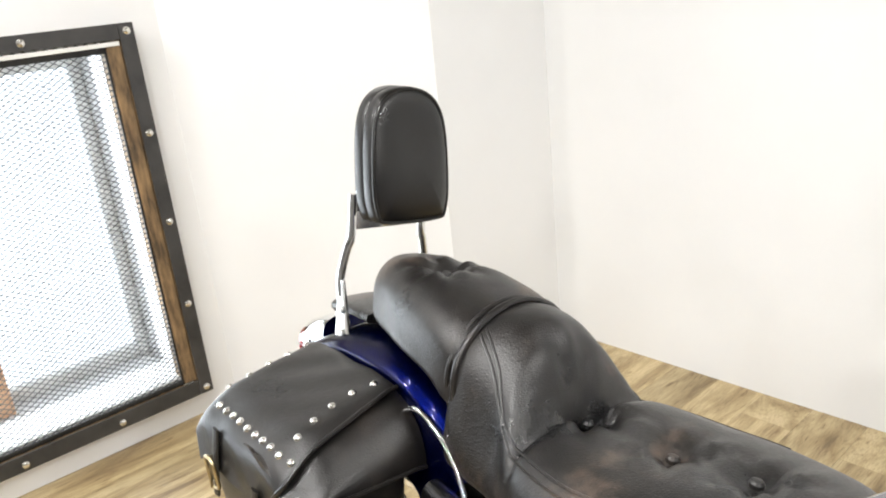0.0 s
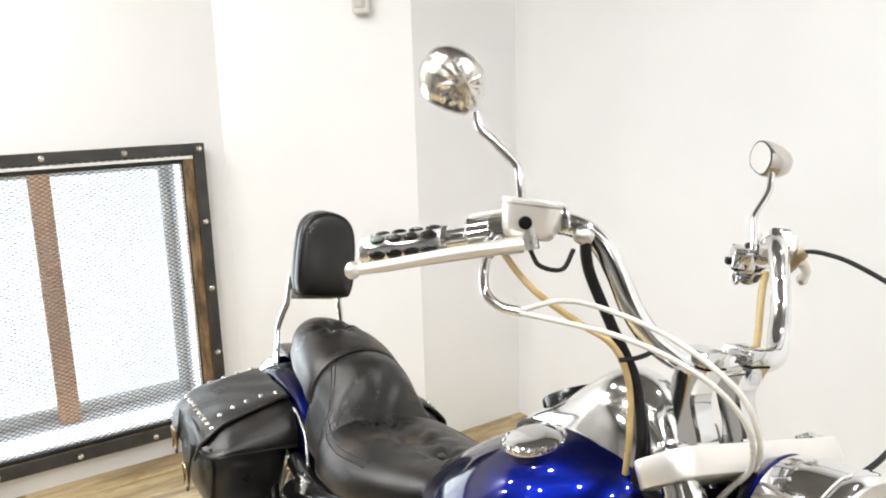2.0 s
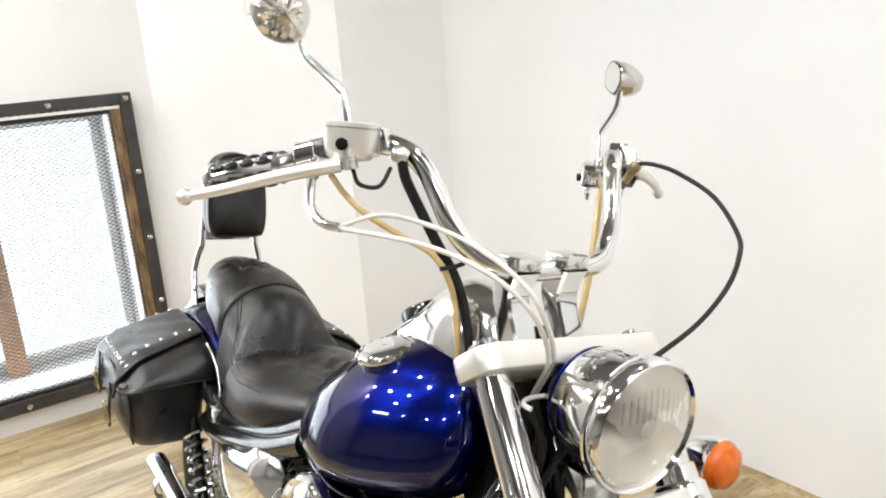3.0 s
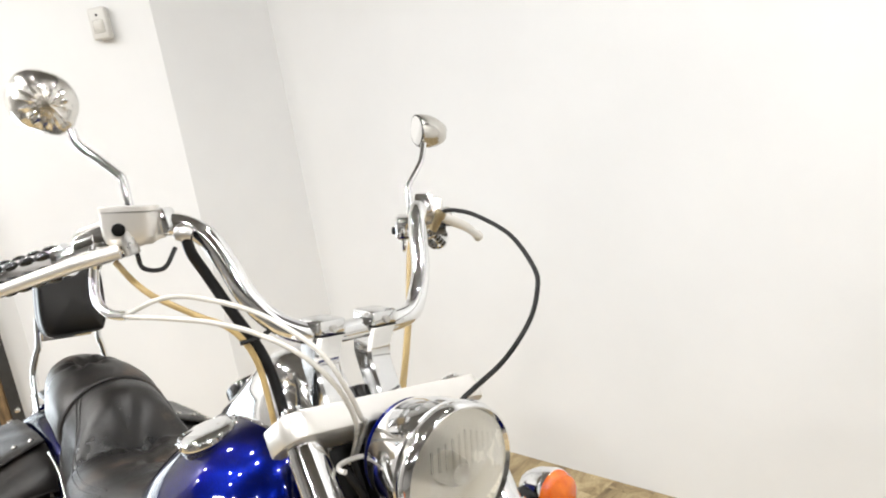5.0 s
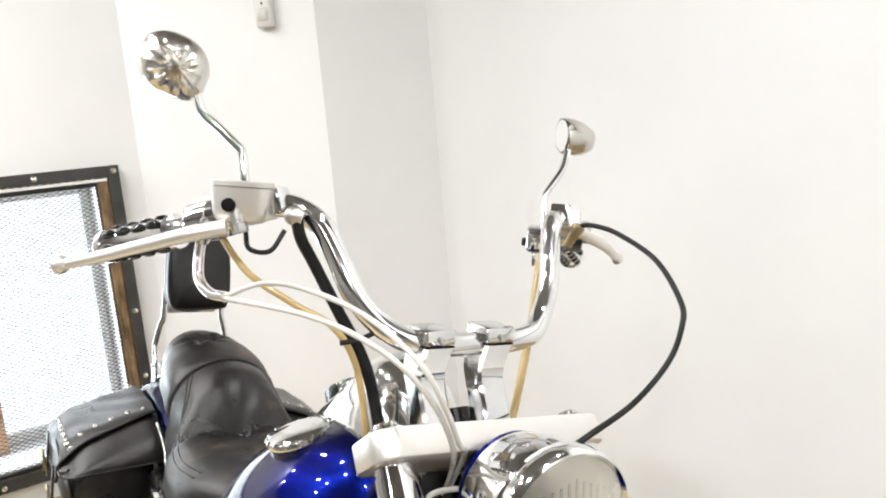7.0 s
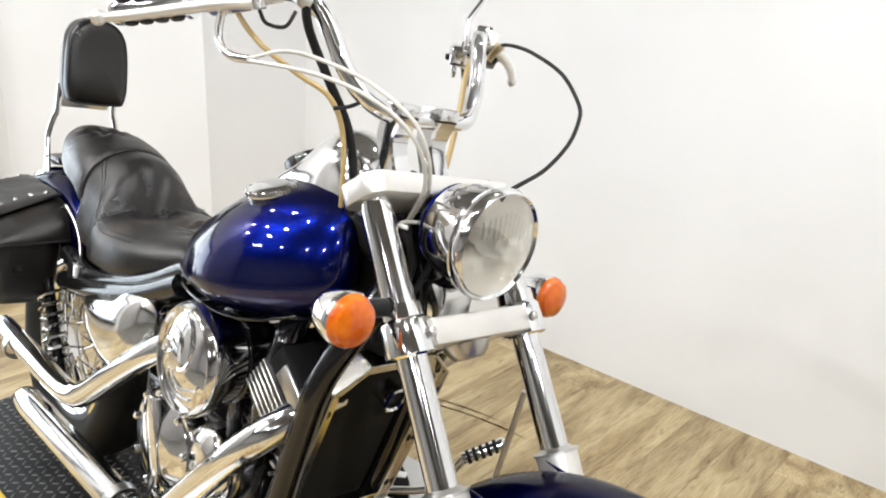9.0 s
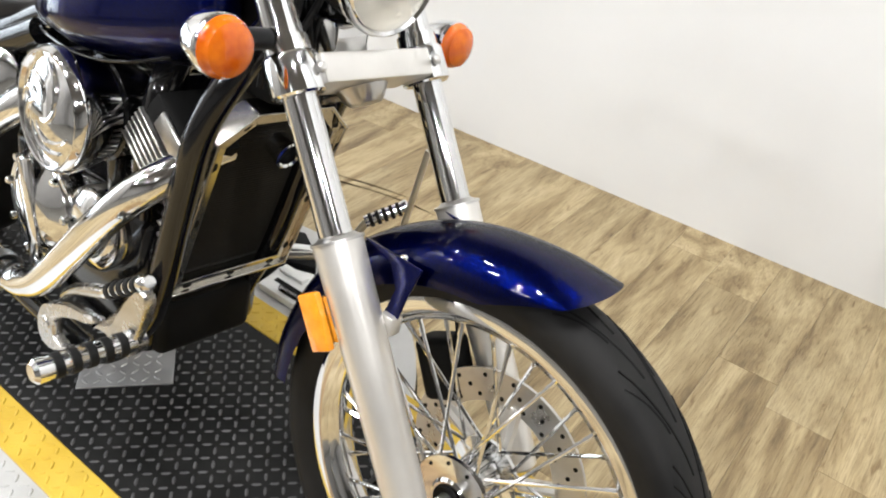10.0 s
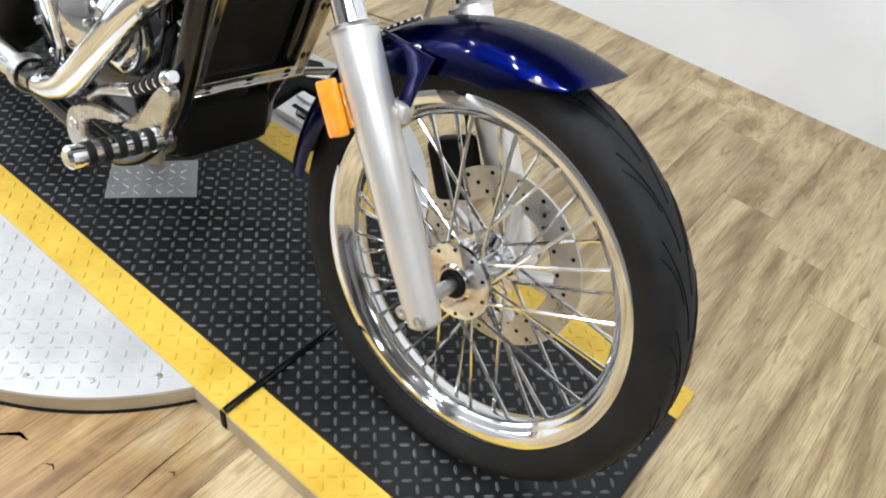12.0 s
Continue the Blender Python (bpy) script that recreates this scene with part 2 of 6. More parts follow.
BLUE = blue_paint()
AMBER_PALE = surface("amber_reflector", (0.80, 0.26, 0.006), (0.92, 0.36, 0.015), (0.12, 0.2), 60, 300, 0.3, 0.0006, coat=0.8)
SEAT_LEATHER = leather("worn_seat_leather", 1.7, 1.5, 0.26)
BAG_LEATHER = leather("bag_leather", 1.0, 0.25, 0.20)
PAD_VINYL = leather("pad_vinyl", 0.6, 0.0, 0.10)
LENS = clear("headlight_glass", (0.98, 0.98, 0.96), 0.01)
AMBER = amber()
PLANK = plank_wood()
MIRROR = surface("mirror_glass", (0.85, 0.85, 0.85), (0.88, 0.88, 0.88), (0.01, 0.02), 3, 30, 0.0, 0.0001, metal=1.0)
RED_LENS = clear("red_tail_lens", (0.6, 0.01, 0.01), 0.1)
GLOW, _n, _l, _b = material("daylight_backdrop")
setp(_b, colour=(0.9, 0.93, 1.0), emit=1.4, glow=(0.86, 0.94, 1.0), rough=1.0)

# ---- shapes ----


def mesh_of(bm, name, mat, smooth=True):
    me = bpy.data.meshes.new(name)
    bmesh.ops.recalc_face_normals(bm, faces=bm.faces)
    bm.to_mesh(me)
    bm.free()
    for p in me.polygons:
        p.use_smooth = smooth
    if mat:
        me.materials.append(mat)
    if smooth:
        me.set_sharp_from_angle(angle=radians(38))
    return me


def part(name, bm, mat, parent, label="", smooth=True):
    ob = new(name, mesh_of(bm, name, mat, smooth))
    ob.parent = parent
    if label:
        tagged(ob, label)
    return ob


def thing(name, label, category, m=None, group="", kind="", bm=None, mat=None, smooth=True):
    ob = new(name, mesh_of(bm, name, mat, smooth) if bm else None)
    if m is not None:
        ob.matrix_world = m
    return tagged(ob, label, category, group, kind)


def sub(name, parent):
    """An Empty part that carries sub-parts."""
    ob = new(name)
    ob.parent = parent
    return ob


def box(lo, hi, bev=0.0, segs=2, bm=None, m=None):
    bm = bm or bmesh.new()
    lo, hi = Vector(lo), Vector(hi)
    r = bmesh.ops.create_cube(bm, size=1)
    vs = r["verts"]
    bmesh.ops.scale(bm, vec=hi - lo, verts=vs)
    bmesh.ops.translate(bm, vec=(lo + hi) / 2, verts=vs)
    if bev:
        es = {e for v in vs for e in v.link_edges}
        g = bmesh.ops.bevel(bm, geom=list(es), offset=bev, segments=segs, profile=0.5, affect="EDGES")
        vs = list({v for f in g["faces"] for v in f.verts} | {v for v in vs if v.is_valid})
    if m is not None:
        bmesh.ops.transform(bm, matrix=m, verts=[v for v in vs if v.is_valid])
    return bm


def frames_along(pts):
    """Parallel-transported frames along a polyline."""
    pts = [Vector(p) for p in pts]
    tang = [(pts[min(i + 1, len(pts) - 1)] - pts[max(i - 1, 0)]).normalized() for i in range(len(pts))]
    n = tang[0].orthogonal().normalized()
    out = []
    for p, t in zip(pts, tang):
        n = (n - t * n.dot(t)).normalized()
        out.append((p, t, n, t.cross(n)))
    return out


def smooth_path(pts, steps=8):
    """A Catmull-Rom curve through the points (each may carry a radius as a fourth number)."""
    pts = [Vector(p) for p in pts]
    q = [2 * pts[0] - pts[1]] + pts + [2 * pts[-1] - pts[-2]]
    out = []
    for i in range(1, len(q) - 2):
        a, b, c, d = q[i - 1:i + 3]
        for k in range(steps):
            t = k / steps
            out.append(0.5 * (2 * b + (c - a) * t + (2 * a - 5 * b + 4 * c - d) * t * t + (3 * b - a - 3 * c + d) * t ** 3))
    out.append(pts[-1])
    return out


def tube(pts, r, segs=14, steps=8, bm=None, straight=False, caps=True, radii=None):
    bm = bm or bmesh.new()
    path = [Vector(p) for p in pts] if straight else smooth_path(pts, steps)
    fr = frames_along(path)
    rings = []
    for k, (p, t, n, b) in enumerate(fr):
        rr = r if radii is None else radii(k / (len(fr) - 1))
        rings.append([bm.verts.new(p + rr * (math.cos(a) * n + math.sin(a) * b)) for a in (2 * math.pi * j / segs for j in range(segs))])
    for a, b in zip(rings, rings[1:]):
        for j in range(segs):
            bm.faces.new((a[j], a[(j + 1) % segs], b[(j + 1) % segs], b[j]))
    if caps:
        bm.faces.new(rings[0][::-1])
        bm.faces.new(rings[-1])
    return bm


def lathe(profile, origin, axis, segs=40, bm=None, up=None):
    """A turned shape: profile rows of (distance along the axis, radius)."""
    bm = bm or bmesh.new()
    o, ax = Vector(origin), Vector(axis).normalized()
    n = ax.orthogonal().normalized() if up is None else (Vector(up) - ax * ax.dot(Vector(up))).normalized()
    b = ax.cross(n)
    rings = []
    for d, r in profile:
        if r < 1e-6:
            rings.append([bm.verts.new(o + d * ax)])
        else:
            rings.append([bm.verts.new(o + d * ax + r * (math.cos(a) * n + math.sin(a) * b)) for a in (2 * math.pi * j / segs for j in range(segs))])
    for a, c in zip(rings, rings[1:]):
        for j in range(segs):
            k = (j + 1) % segs
            if len(a) == 1 and len(c) == 1:
                continue
            if len(a) == 1:
                bm.faces.new((a[0], c[k], c[j]))
            elif len(c) == 1:
                bm.faces.new((a[j], a[k], c[0]))
            else:
                bm.faces.new((a[j], a[k], c[k], c[j]))
    return bm


def ring_section(cx, cy, cz, wy, up, down, power=2.3, segs=36, tilt=0.0):
    """A rounded section across x: half width wy, heights above and below its middle."""
    pts = []
    for j in range(segs):
        a = 2 * math.pi * j / segs
        c, s = math.cos(a), math.sin(a)
        y = wy * math.copysign(abs(c) ** (2 / power), c)
        z = (up if s > 0 else down) * math.copysign(abs(s) ** (2 / power), s)
        pts.append(Vector((cx + tilt * z, cy + y, cz + z)))
    return pts


def loft(sections, bm=None, caps=True):
    bm = bm or bmesh.new()
    rings = [[bm.verts.new(p) for p in s] for s in sections]
    n = len(rings[0])
    for a, b in zip(rings, rings[1:]):
        for j in range(n):
            bm.faces.new((a[j], a[(j + 1) % n], b[(j + 1) % n], b[j]))
    if caps:
        for r in (rings[0][::-1], rings[-1]):
            mid = bm.verts.new(sum((v.co for v in r), Vector()) / n)
            for j in range(n):
                bm.faces.new((r[j], r[(j + 1) % n], mid))
    return bm


def lerp_rows(rows, count):
    """Smoothly resamples rows of numbers."""
    rows = [np.array(r, float) for r in rows]
    q = [2 * rows[0] - rows[1]] + rows + [2 * rows[-1] - rows[-2]]
    out = []
    for k in range(count):
        u = k / (count - 1) * (len(rows) - 1)
        i = min(int(u), len(rows) - 2)
        t = u - i
        a, b, c, d = q[i:i + 4]
        out.append(0.5 * (2 * b + (c - a) * t + (2 * a - 5 * b + 4 * c - d) * t * t + (3 * b - a - 3 * c + d) * t ** 3))
    return out


def slab(outline, depth, bev=0.0, m=None, bm=None, segs=2):
    """A plate from an outline in its own x, y plane, as thick as depth along z."""
    bm = bm or bmesh.new()
    lo = [bm.verts.new((x, y, 0)) for x, y in outline]
    f = bm.faces.new(lo)
    g = bmesh.ops.extrude_face_region(bm, geom=[f])
    vs = [v for v in g["geom"] if isinstance(v, bmesh.types.BMVert)]
    bmesh.ops.translate(bm, vec=(0, 0, depth), verts=vs)
    al = list({*lo, *vs})
    if bev:
        es = list({e for v in al for e in v.link_edges})
        g = bmesh.ops.bevel(bm, geom=es, offset=bev, segments=segs, profile=0.5, affect="EDGES")
        al = list({v for f in g["faces"] for v in f.verts} | {v for v in al if v.is_valid})
    if m is not None:
        bmesh.ops.transform(bm, matrix=m, verts=[v for v in al if v.is_valid])
    return bm


def axes(o, x, y, z):
    m = Matrix.Identity(4)
    for k, v in enumerate((x, y, z, o)):
        for r in range(3):
            m[r][k] = v[r]
    return m


# ---- the room ----
FLOOR = -0.05


def wall(name, a, b, height=2.95, thick=0.12, label="plain white painted wall"):
    """A wall from a to b in plan; its room side is on the left of a to b."""
    a, b = Vector((*a, 0)), Vector((*b, 0))
    d = (b - a).normalized()
    n = Vector((-d.y, d.x, 0))
    bm = slab([(0, 0), ((b - a).length, 0), ((b - a).length, height), (0, height)], thick, 0, axes(a + Vector((0, 0, FLOOR)), d, Vector((0, 0, 1)), -n))
    return thing(name, label, "wall", kind="structure", bm=bm, mat=WALL, smooth=False)


wall("wall_right", (0.80, 1.647), (-2.523, 1.583))
wall("wall_bay", (-2.523, 1.62), (-2.523, 1.075))
wall("wall_bay_side", (-2.523, 1.075), (-3.09, 0.50))
wall("wall_end", (0.775, 0.1), (0.765, 1.70))
WY0, WY1, WZ0, WZ1 = -1.35, 0.335, 0.115, 1.165
wx = -3.09
for nm, lo, hi in (("wall_window_below", (wx - 0.3, -1.75, FLOOR), (wx, 0.52, WZ0)), ("wall_window_above", (wx - 0.3, -1.75, WZ1), (wx, 0.52, 2.9)),
                   ("wall_window_end", (wx - 0.3, WY1, WZ0), (wx, 0.52, WZ1)), ("wall_window_start", (wx - 0.3, -1.75, WZ0), (wx, WY0, WZ1))):
    thing(nm, "white painted wall round the barred window", "wall", kind="structure", bm=box(lo, hi), mat=WALL, smooth=False)
# the wider showroom behind the camera: unseen walls added, grey for the chrome's reflections
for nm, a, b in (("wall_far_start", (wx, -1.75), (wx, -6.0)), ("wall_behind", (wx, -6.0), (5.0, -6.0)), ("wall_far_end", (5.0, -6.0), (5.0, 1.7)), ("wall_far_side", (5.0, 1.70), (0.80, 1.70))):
    w_ = wall(nm, a, b, label="unseen grey showroom wall added for reflections")
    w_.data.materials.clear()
    w_.data.materials.append(REFLECTED_WALL)
thing("ceiling", "dark open showroom ceiling", "ceiling", kind="structure", bm=box((-3.4, -6.2, 2.9), (5.2, 1.9, 3.0)), mat=CEILING, smooth=False)

from mathutils.bvhtree import BVHTree

# ---- the motorcycle, in its own axes: x ahead from the front axle, y to its left, z up from the tyre's foot ----
BIKE = thing("motorcycle", "metallic blue and chrome cruiser motorcycle leaning on its side stand", "motorcycle", pose(0, 0, 0, 0, 0, -2.9) @ pose(0, 0, 0, -10.41, 0, 0))
AXZ = 0.3385
RAKE = math.radians(33.9)
FK = Vector((-math.sin(RAKE), 0, math.cos(RAKE)))
FN = Vector((math.cos(RAKE), 0, math.sin(RAKE)))


def on_fork(d, y=0.0, n=0.0):
    """The point d along the fork from the axle, n ahead of its line."""
    p = Vector((0, y, AXZ)) + d * FK + n * FN
    return p


def wheel(name, ax, radius, rim_r, half, spokes, label, tread=True):
    w = tagged(sub(name, BIKE), label)
    c = Vector(ax)
    t = radius - rim_r
    edge = [(0.74, -0.02), (0.84, 0.12), (0.96, 0.32), (1.0, 0.50), (0.95, 0.70), (0.80, 0.86), (0.58, 0.95), (0.30, 0.99), (0.0, 1.0)]
    prof = [(-half * u, rim_r + t * v) for u, v in edge] + [(half * u, rim_r + t * v) for u, v in edge[-2::-1]]
    bm = lathe(prof, c, (0, 1, 0), 96)
    part("tyre", bm, RUBBER, w, "black road tyre with shallow grooves")
    # curved tread grooves as thin raised ribs of rubber
    if tread:
        bm = bmesh.new()
        for k in range(18):
            for sgn in (-1, 1):
                a0 = 2 * math.pi * (k + (0.5 if sgn > 0 else 0)) / 18
                for sweep, ya, yb, rad in ((0.42, 0.10, 0.66, 0.0019), (0.20, 0.34, 0.80, 0.0016)):
                    pts = []
                    for j in range(8):
                        u = j / 7
                        y = sgn * half * (ya + (yb - ya) * u ** 1.6)
                        rr = radius - (radius - rim_r) * 0.30 * (abs(y) / half) ** 3.2 - 0.0006
                        aa = a0 + sweep * u + (0.16 if sweep < 0.3 else 0)
                        pts.append(c + Vector((rr * math.cos(aa), y, rr * math.sin(aa))))
                    tube(pts, rad, 5, 1, bm, straight=True)
        part("tread", bm, MATT_BLACK, w, "dark tread grooves")
    h = half * 0.72
    prof = [(-h, rim_r - 0.019), (-h - 0.0015, rim_r - 0.008), (-h, rim_r), (-h + 0.005, rim_r + 0.002), (-h + 0.007, rim_r - 0.012), (-h * 0.55, rim_r - 0.018), (-h * 0.4, rim_r - 0.028), (h * 0.4, rim_r - 0.028), (h * 0.55, rim_r - 0.018), (h - 0.007, rim_r - 0.012), (h - 0.005, rim_r + 0.002), (h, rim_r), (h + 0.0015, rim_r - 0.008), (h, rim_r - 0.019),
            (h - 0.004, rim_r - 0.024), (h * 0.80, rim_r - 0.0265), (h * 0.74, rim_r - 0.0255), (h * 0.66, rim_r - 0.029), (h * 0.52, rim_r - 0.036), (h * 0.30, rim_r - 0.039), (0, rim_r - 0.040), (-h * 0.30, rim_r - 0.039), (-h * 0.52, rim_r - 0.036), (-h * 0.66, rim_r - 0.029), (-h * 0.74, rim_r - 0.0255), (-h * 0.80, rim_r - 0.0265), (-h + 0.004, rim_r - 0.024), (-h, rim_r - 0.019)]
    part("rim", lathe(prof, c, (0, 1, 0), 96), CHROME, w, "polished chrome rim")
    return w, c


def spoked(w, c, rim_r, hub_r, hub_y, count, mat=CHROME):
    for k in range(count):
        side = 1 if k % 2 else -1
        cross = 1 if (k // 2) % 2 else -1
        a = 2 * math.pi * k / count
        ha = a - cross * 0.62
        p0 = c + Vector((hub_r * math.cos(ha), side * hub_y, hub_r * math.sin(ha)))
        p1 = c + Vector(((rim_r - 0.036) * math.cos(a), side * 0.006, (rim_r - 0.036) * math.sin(a)))
        d = (p1 - p0).normalized()
        bm = tube([p0, p1 - d * 0.022], 0.0028, 6, 1, straight=True)
        tube([p1 - d * 0.022, p1 - d * 0.02, p1 + d * 0.002], 0.0038, 6, 1, bm, straight=True)
        part("spoke", bm, mat, w)


# front wheel
fw, fc = wheel("front_wheel", (0, 0, AXZ), 0.3385, 0.280, 0.046, 40, "tall spoked front wheel with chrome rim")
spoked(fw, fc, 0.280, 0.042, 0.036, 40)
hub = lathe([(-0.050, 0.014), (-0.050, 0.026), (-0.046, 0.030), (-0.0445, 0.052), (-0.043, 0.060), (-0.039, 0.062), (-0.035, 0.060), (-0.028, 0.034), (0.0, 0.028), (0.028, 0.034), (0.034, 0.055), (0.040, 0.055), (0.046, 0.04), (0.052, 0.02), (0.052, 0.012)], fc, (0, 1, 0), 48)
hb = part("hub", hub, CHROME, fw, "polished aluminium hub")
for sgn in (-1, 1):
    part("bearing_seal", lathe([(0.0, 0.0125), (0.002, 0.0125), (0.003, 0.021), (0.0, 0.0225)], fc + Vector((0, sgn * 0.0515, 0)), (0, sgn, 0), 28), MATT_BLACK, hb, "black bearing seal")
    for k in range(10):
        a = 2 * math.pi * k / 10
        part("spoke_hole", lathe([(0.0, 0.0), (0.0, 0.0032), (0.0012, 0.0026), (0.0012, 0.0)], fc + Vector((0.052 * math.cos(a), sgn * (0.0412 if sgn > 0 else 0.0446), 0.052 * math.sin(a))), (0, sgn, 0), 8), MATT_BLACK, hb)
part("axle", tube([fc + Vector((0, -0.13, 0)), fc + Vector((0, 0.13, 0))], 0.011, 16, 1, straight=True), STEEL, fw)
# brake disc on the bike's left
bm = bmesh.new()
yd = 0.064
for r0, r1 in ((0.098, 0.148),):
    n = 72
    ring = [[bm.verts.new(fc + Vector((r * math.cos(2 * math.pi * k / n), y, r * math.sin(2 * math.pi * k / n)))) for k in range(n)] for y in (yd - 0.0025, yd + 0.0025) for r in (r0, r1)]
    for a, b in ((0, 1), (1, 3), (3, 2), (2, 0)):
        for k in range(n):
            bm.faces.new((ring[a][k], ring[a][(k + 1) % n], ring[b][(k + 1) % n], ring[b][k]))
disc = part("brake_disc", bm, STEEL, fw, "drilled steel brake disc")
hole_mesh = mesh_of(lathe([(-0.0032, 0.0), (-0.0032, 0.0036), (0.0032, 0.0036), (0.0032, 0.0)], (0, 0, 0), (0, 1, 0), 8), "drill_hole", MATT_BLACK)
for k in range(54):
    a = 2 * math.pi * k / 54
    r = (0.108, 0.123, 0.138)[k % 3]
    hole = new("drill_hole", hole_mesh)
    hole.parent = disc
    hole.location = fc + Vector((r * math.cos(a), yd, r * math.sin(a)))
bm = bmesh.new()
for k in range(5):
    a = 2 * math.pi * k / 5
    tube([fc + Vector((0.04 * math.cos(a), 0.052, 0.04 * math.sin(a))), fc + Vector((0.104 * math.cos(a + 0.25), yd, 0.104 * math.sin(a + 0.25)))], 0.010, 8, 1, bm, straight=True)
part("disc_carrier", bm, ALUMINIUM, disc)

# fork legs
FY = 0.122
for sgn, side in ((-1, "right"), (1, "left")):
    y = sgn * FY
    prof = [(-0.035, 0.0), (-0.035, 0.018), (-0.030, 0.024), (0.0, 0.027), (0.03, 0.027), (0.06, 0.0285), (0.32, 0.0315), (0.372, 0.0325), (0.376, 0.0325), (0.376, 0.02)]
    leg = part("fork_slider", lathe(prof, on_fork(0, y), FK, 32), ALUMINIUM, BIKE, "brushed bare aluminium fork slider")
    part("dust_seal", lathe([(0.374, 0.02), (0.3745, 0.0345), (0.378, 0.0345), (0.380, 0.027), (0.384, 0.022)], on_fork(0, y), FK, 32), STEEL, leg)
    for dd, nn in ((-0.020, 0.012), (-0.006, -0.016)):
        pb = lathe([(-0.004, 0.010), (0.002, 0.010), (0.003, 0.0085), (0.003, 0.0055), (-0.001, 0.005), (-0.001, 0.0)], on_fork(dd, y + sgn * 0.0235, nn), (0, sgn, 0), 16)
        part("pinch_bolt", pb, STEEL, leg)
    bm = box((-0.012, -0.010, -0.014), (0.012, 0.010, 0.014), 0.004, 2, m=Matrix.Translation(on_fork(0.26, y - sgn * 0.03, 0.022)))
    part("fender_lug", bm, ALUMINIUM, leg)
    part("fork_tube", tube([on_fork(0.37, y), on_fork(0.775, y)], 0.0215, 28, 1, straight=True), CHROME, BIKE, "chromed fork tube")
    part("tube_cover", lathe([(0.60, 0.0218), (0.60, 0.0232), (0.608, 0.0238), (0.765, 0.0232), (0.765, 0.0217)], on_fork(0, y), FK, 28), CHROME, BIKE, "chrome upper fork cover")
    # amber side reflector on a black foot
    up = FK
    m = axes(on_fork(0.285, y + sgn * 0.034, -0.036), Vector((FN)), FK, Vector((0, sgn, 0)))
    if sgn < 0:
        refl = part("reflector", box((-0.017, -0.038, -0.004), (0.017, 0.038, 0.008), 0.004, 2, m=m), AMBER_PALE, BIKE, "amber side reflector")
        part("reflector_foot", box((-0.012, -0.03, -0.012), (0.03, 0.03, -0.0045), 0.003, 2, m=m), CHROME, refl)

# brake caliper behind the left leg
part("brake_caliper", box((-0.045, -0.022, -0.05), (0.03, 0.028, 0.05), 0.012, 3, m=Matrix.Translation((-0.125, 0.078, AXZ + 0.09)) @ pose(0, 0, 0, 0, -30, 0)), MATT_BLACK, BIKE, "black brake caliper")
part("brake_line", tube([(-0.12, 0.09, 0.45), (-0.16, 0.112, 0.50), (-0.235, 0.122, 0.59)], 0.0045, 8), PLASTIC, BIKE)

# clamps: lower one with a broad flat face, upper one a bare bridge
bm = box((-0.045, -FY + 0.02, -0.019), (0.034, FY - 0.02, 0.019), 0.004, 2, m=axes(on_fork(0.582, 0), FN, Vector((0, 1, 0)), FK))
low = part("lower_clamp", bm, ALUMINIUM, BIKE, "satin silver lower fork clamp")
for sgn in (-1, 1):
    part("clamp_boss", lathe([(-0.026, 0.02), (-0.026, 0.031), (-0.023, 0.0345), (0.020, 0.0345), (0.024, 0.032), (0.026, 0.029), (0.045, 0.028), (0.047, 0.02)], on_fork(0.582, sgn * FY), FK, 30), CHROME, low)
    part("pinch_bolt", lathe([(0, 0.007), (0.006, 0.007), (0.008, 0.004), (0.006, 0.0)], on_fork(0.582, sgn * (FY - 0.012), 0.034), FN, 6), STEEL, low)
part("stem_cover", lathe([(-0.044, 0.0), (-0.042, 0.022), (-0.036, 0.028), (-0.020, 0.036), (-0.018, 0.0)], on_fork(0.582, 0, -0.012), FK, 28), STEEL, low)
# upper bridge: a flat plate with rounded corners
ol_ = []
for cx_, cy_, a0 in ((0.010, 0.122, 0), (-0.020, 0.122, 90), (-0.020, -0.126, 180), (0.010, -0.126, 270)):
    for q in range(7):
        aa = math.radians(a0 + 15 * q)
        ol_.append((cx_ + 0.028 * math.cos(aa), cy_ + 0.028 * math.sin(aa)))
upc = part("upper_clamp", slab(ol_, 0.032, 0.003, axes(on_fork(0.771, 0), FN, Vector((0, 1, -0.045)).normalized(), FK)), ALUMINIUM, BIKE, "cream silver upper fork bridge")
for sgn in (-1, 1):
    part("fork_cap", lathe([(-0.002, 0.021), (0.004, 0.021), (0.007, 0.018), (0.007, 0.013), (0.012, 0.012), (0.012, 0.0)], on_fork(0.803 - sgn * 0.0055, sgn * FY), FK, 24), CHROME, upc)
part("steering_stem", tube([on_fork(0.56, 0, -0.065), on_fork(0.84, 0, -0.065)], 0.03, 20, 1, straight=True), BLACK, BIKE)

# front fender: a curved skin from just ahead of the top to the back
bm = bmesh.new()
vv = []
NA, NB = 48, 26
for i in range(NA + 1):
    u = i / NA
    ang = math.radians(74.5 + 104.5 * u)
    tip = max(0, (0.20 - u) / 0.20)
    half = 0.072 * (1 - 0.10 * tip ** 2)
    deep = 0.060 - 0.034 * tip ** 1.5 - 0.008 * u
    row = []
    for j in range(NB + 1):
        v = -1 + 2 * j / NB
        th = v * math.radians(98 - 14 * tip)
        yy = half * math.copysign(abs(math.sin(th)) ** 0.92, v)
        drop = deep * (1 - math.cos(th)) ** 1.1
        lead = math.radians(4.0) * tip * v * v
        rr = 0.374 - drop - 0.006 * u + 0.004 * tip
        row.append(bm.verts.new(fc + Vector((rr * math.cos(ang + lead), yy, rr * math.sin(ang + lead)))))
    vv.append(row)
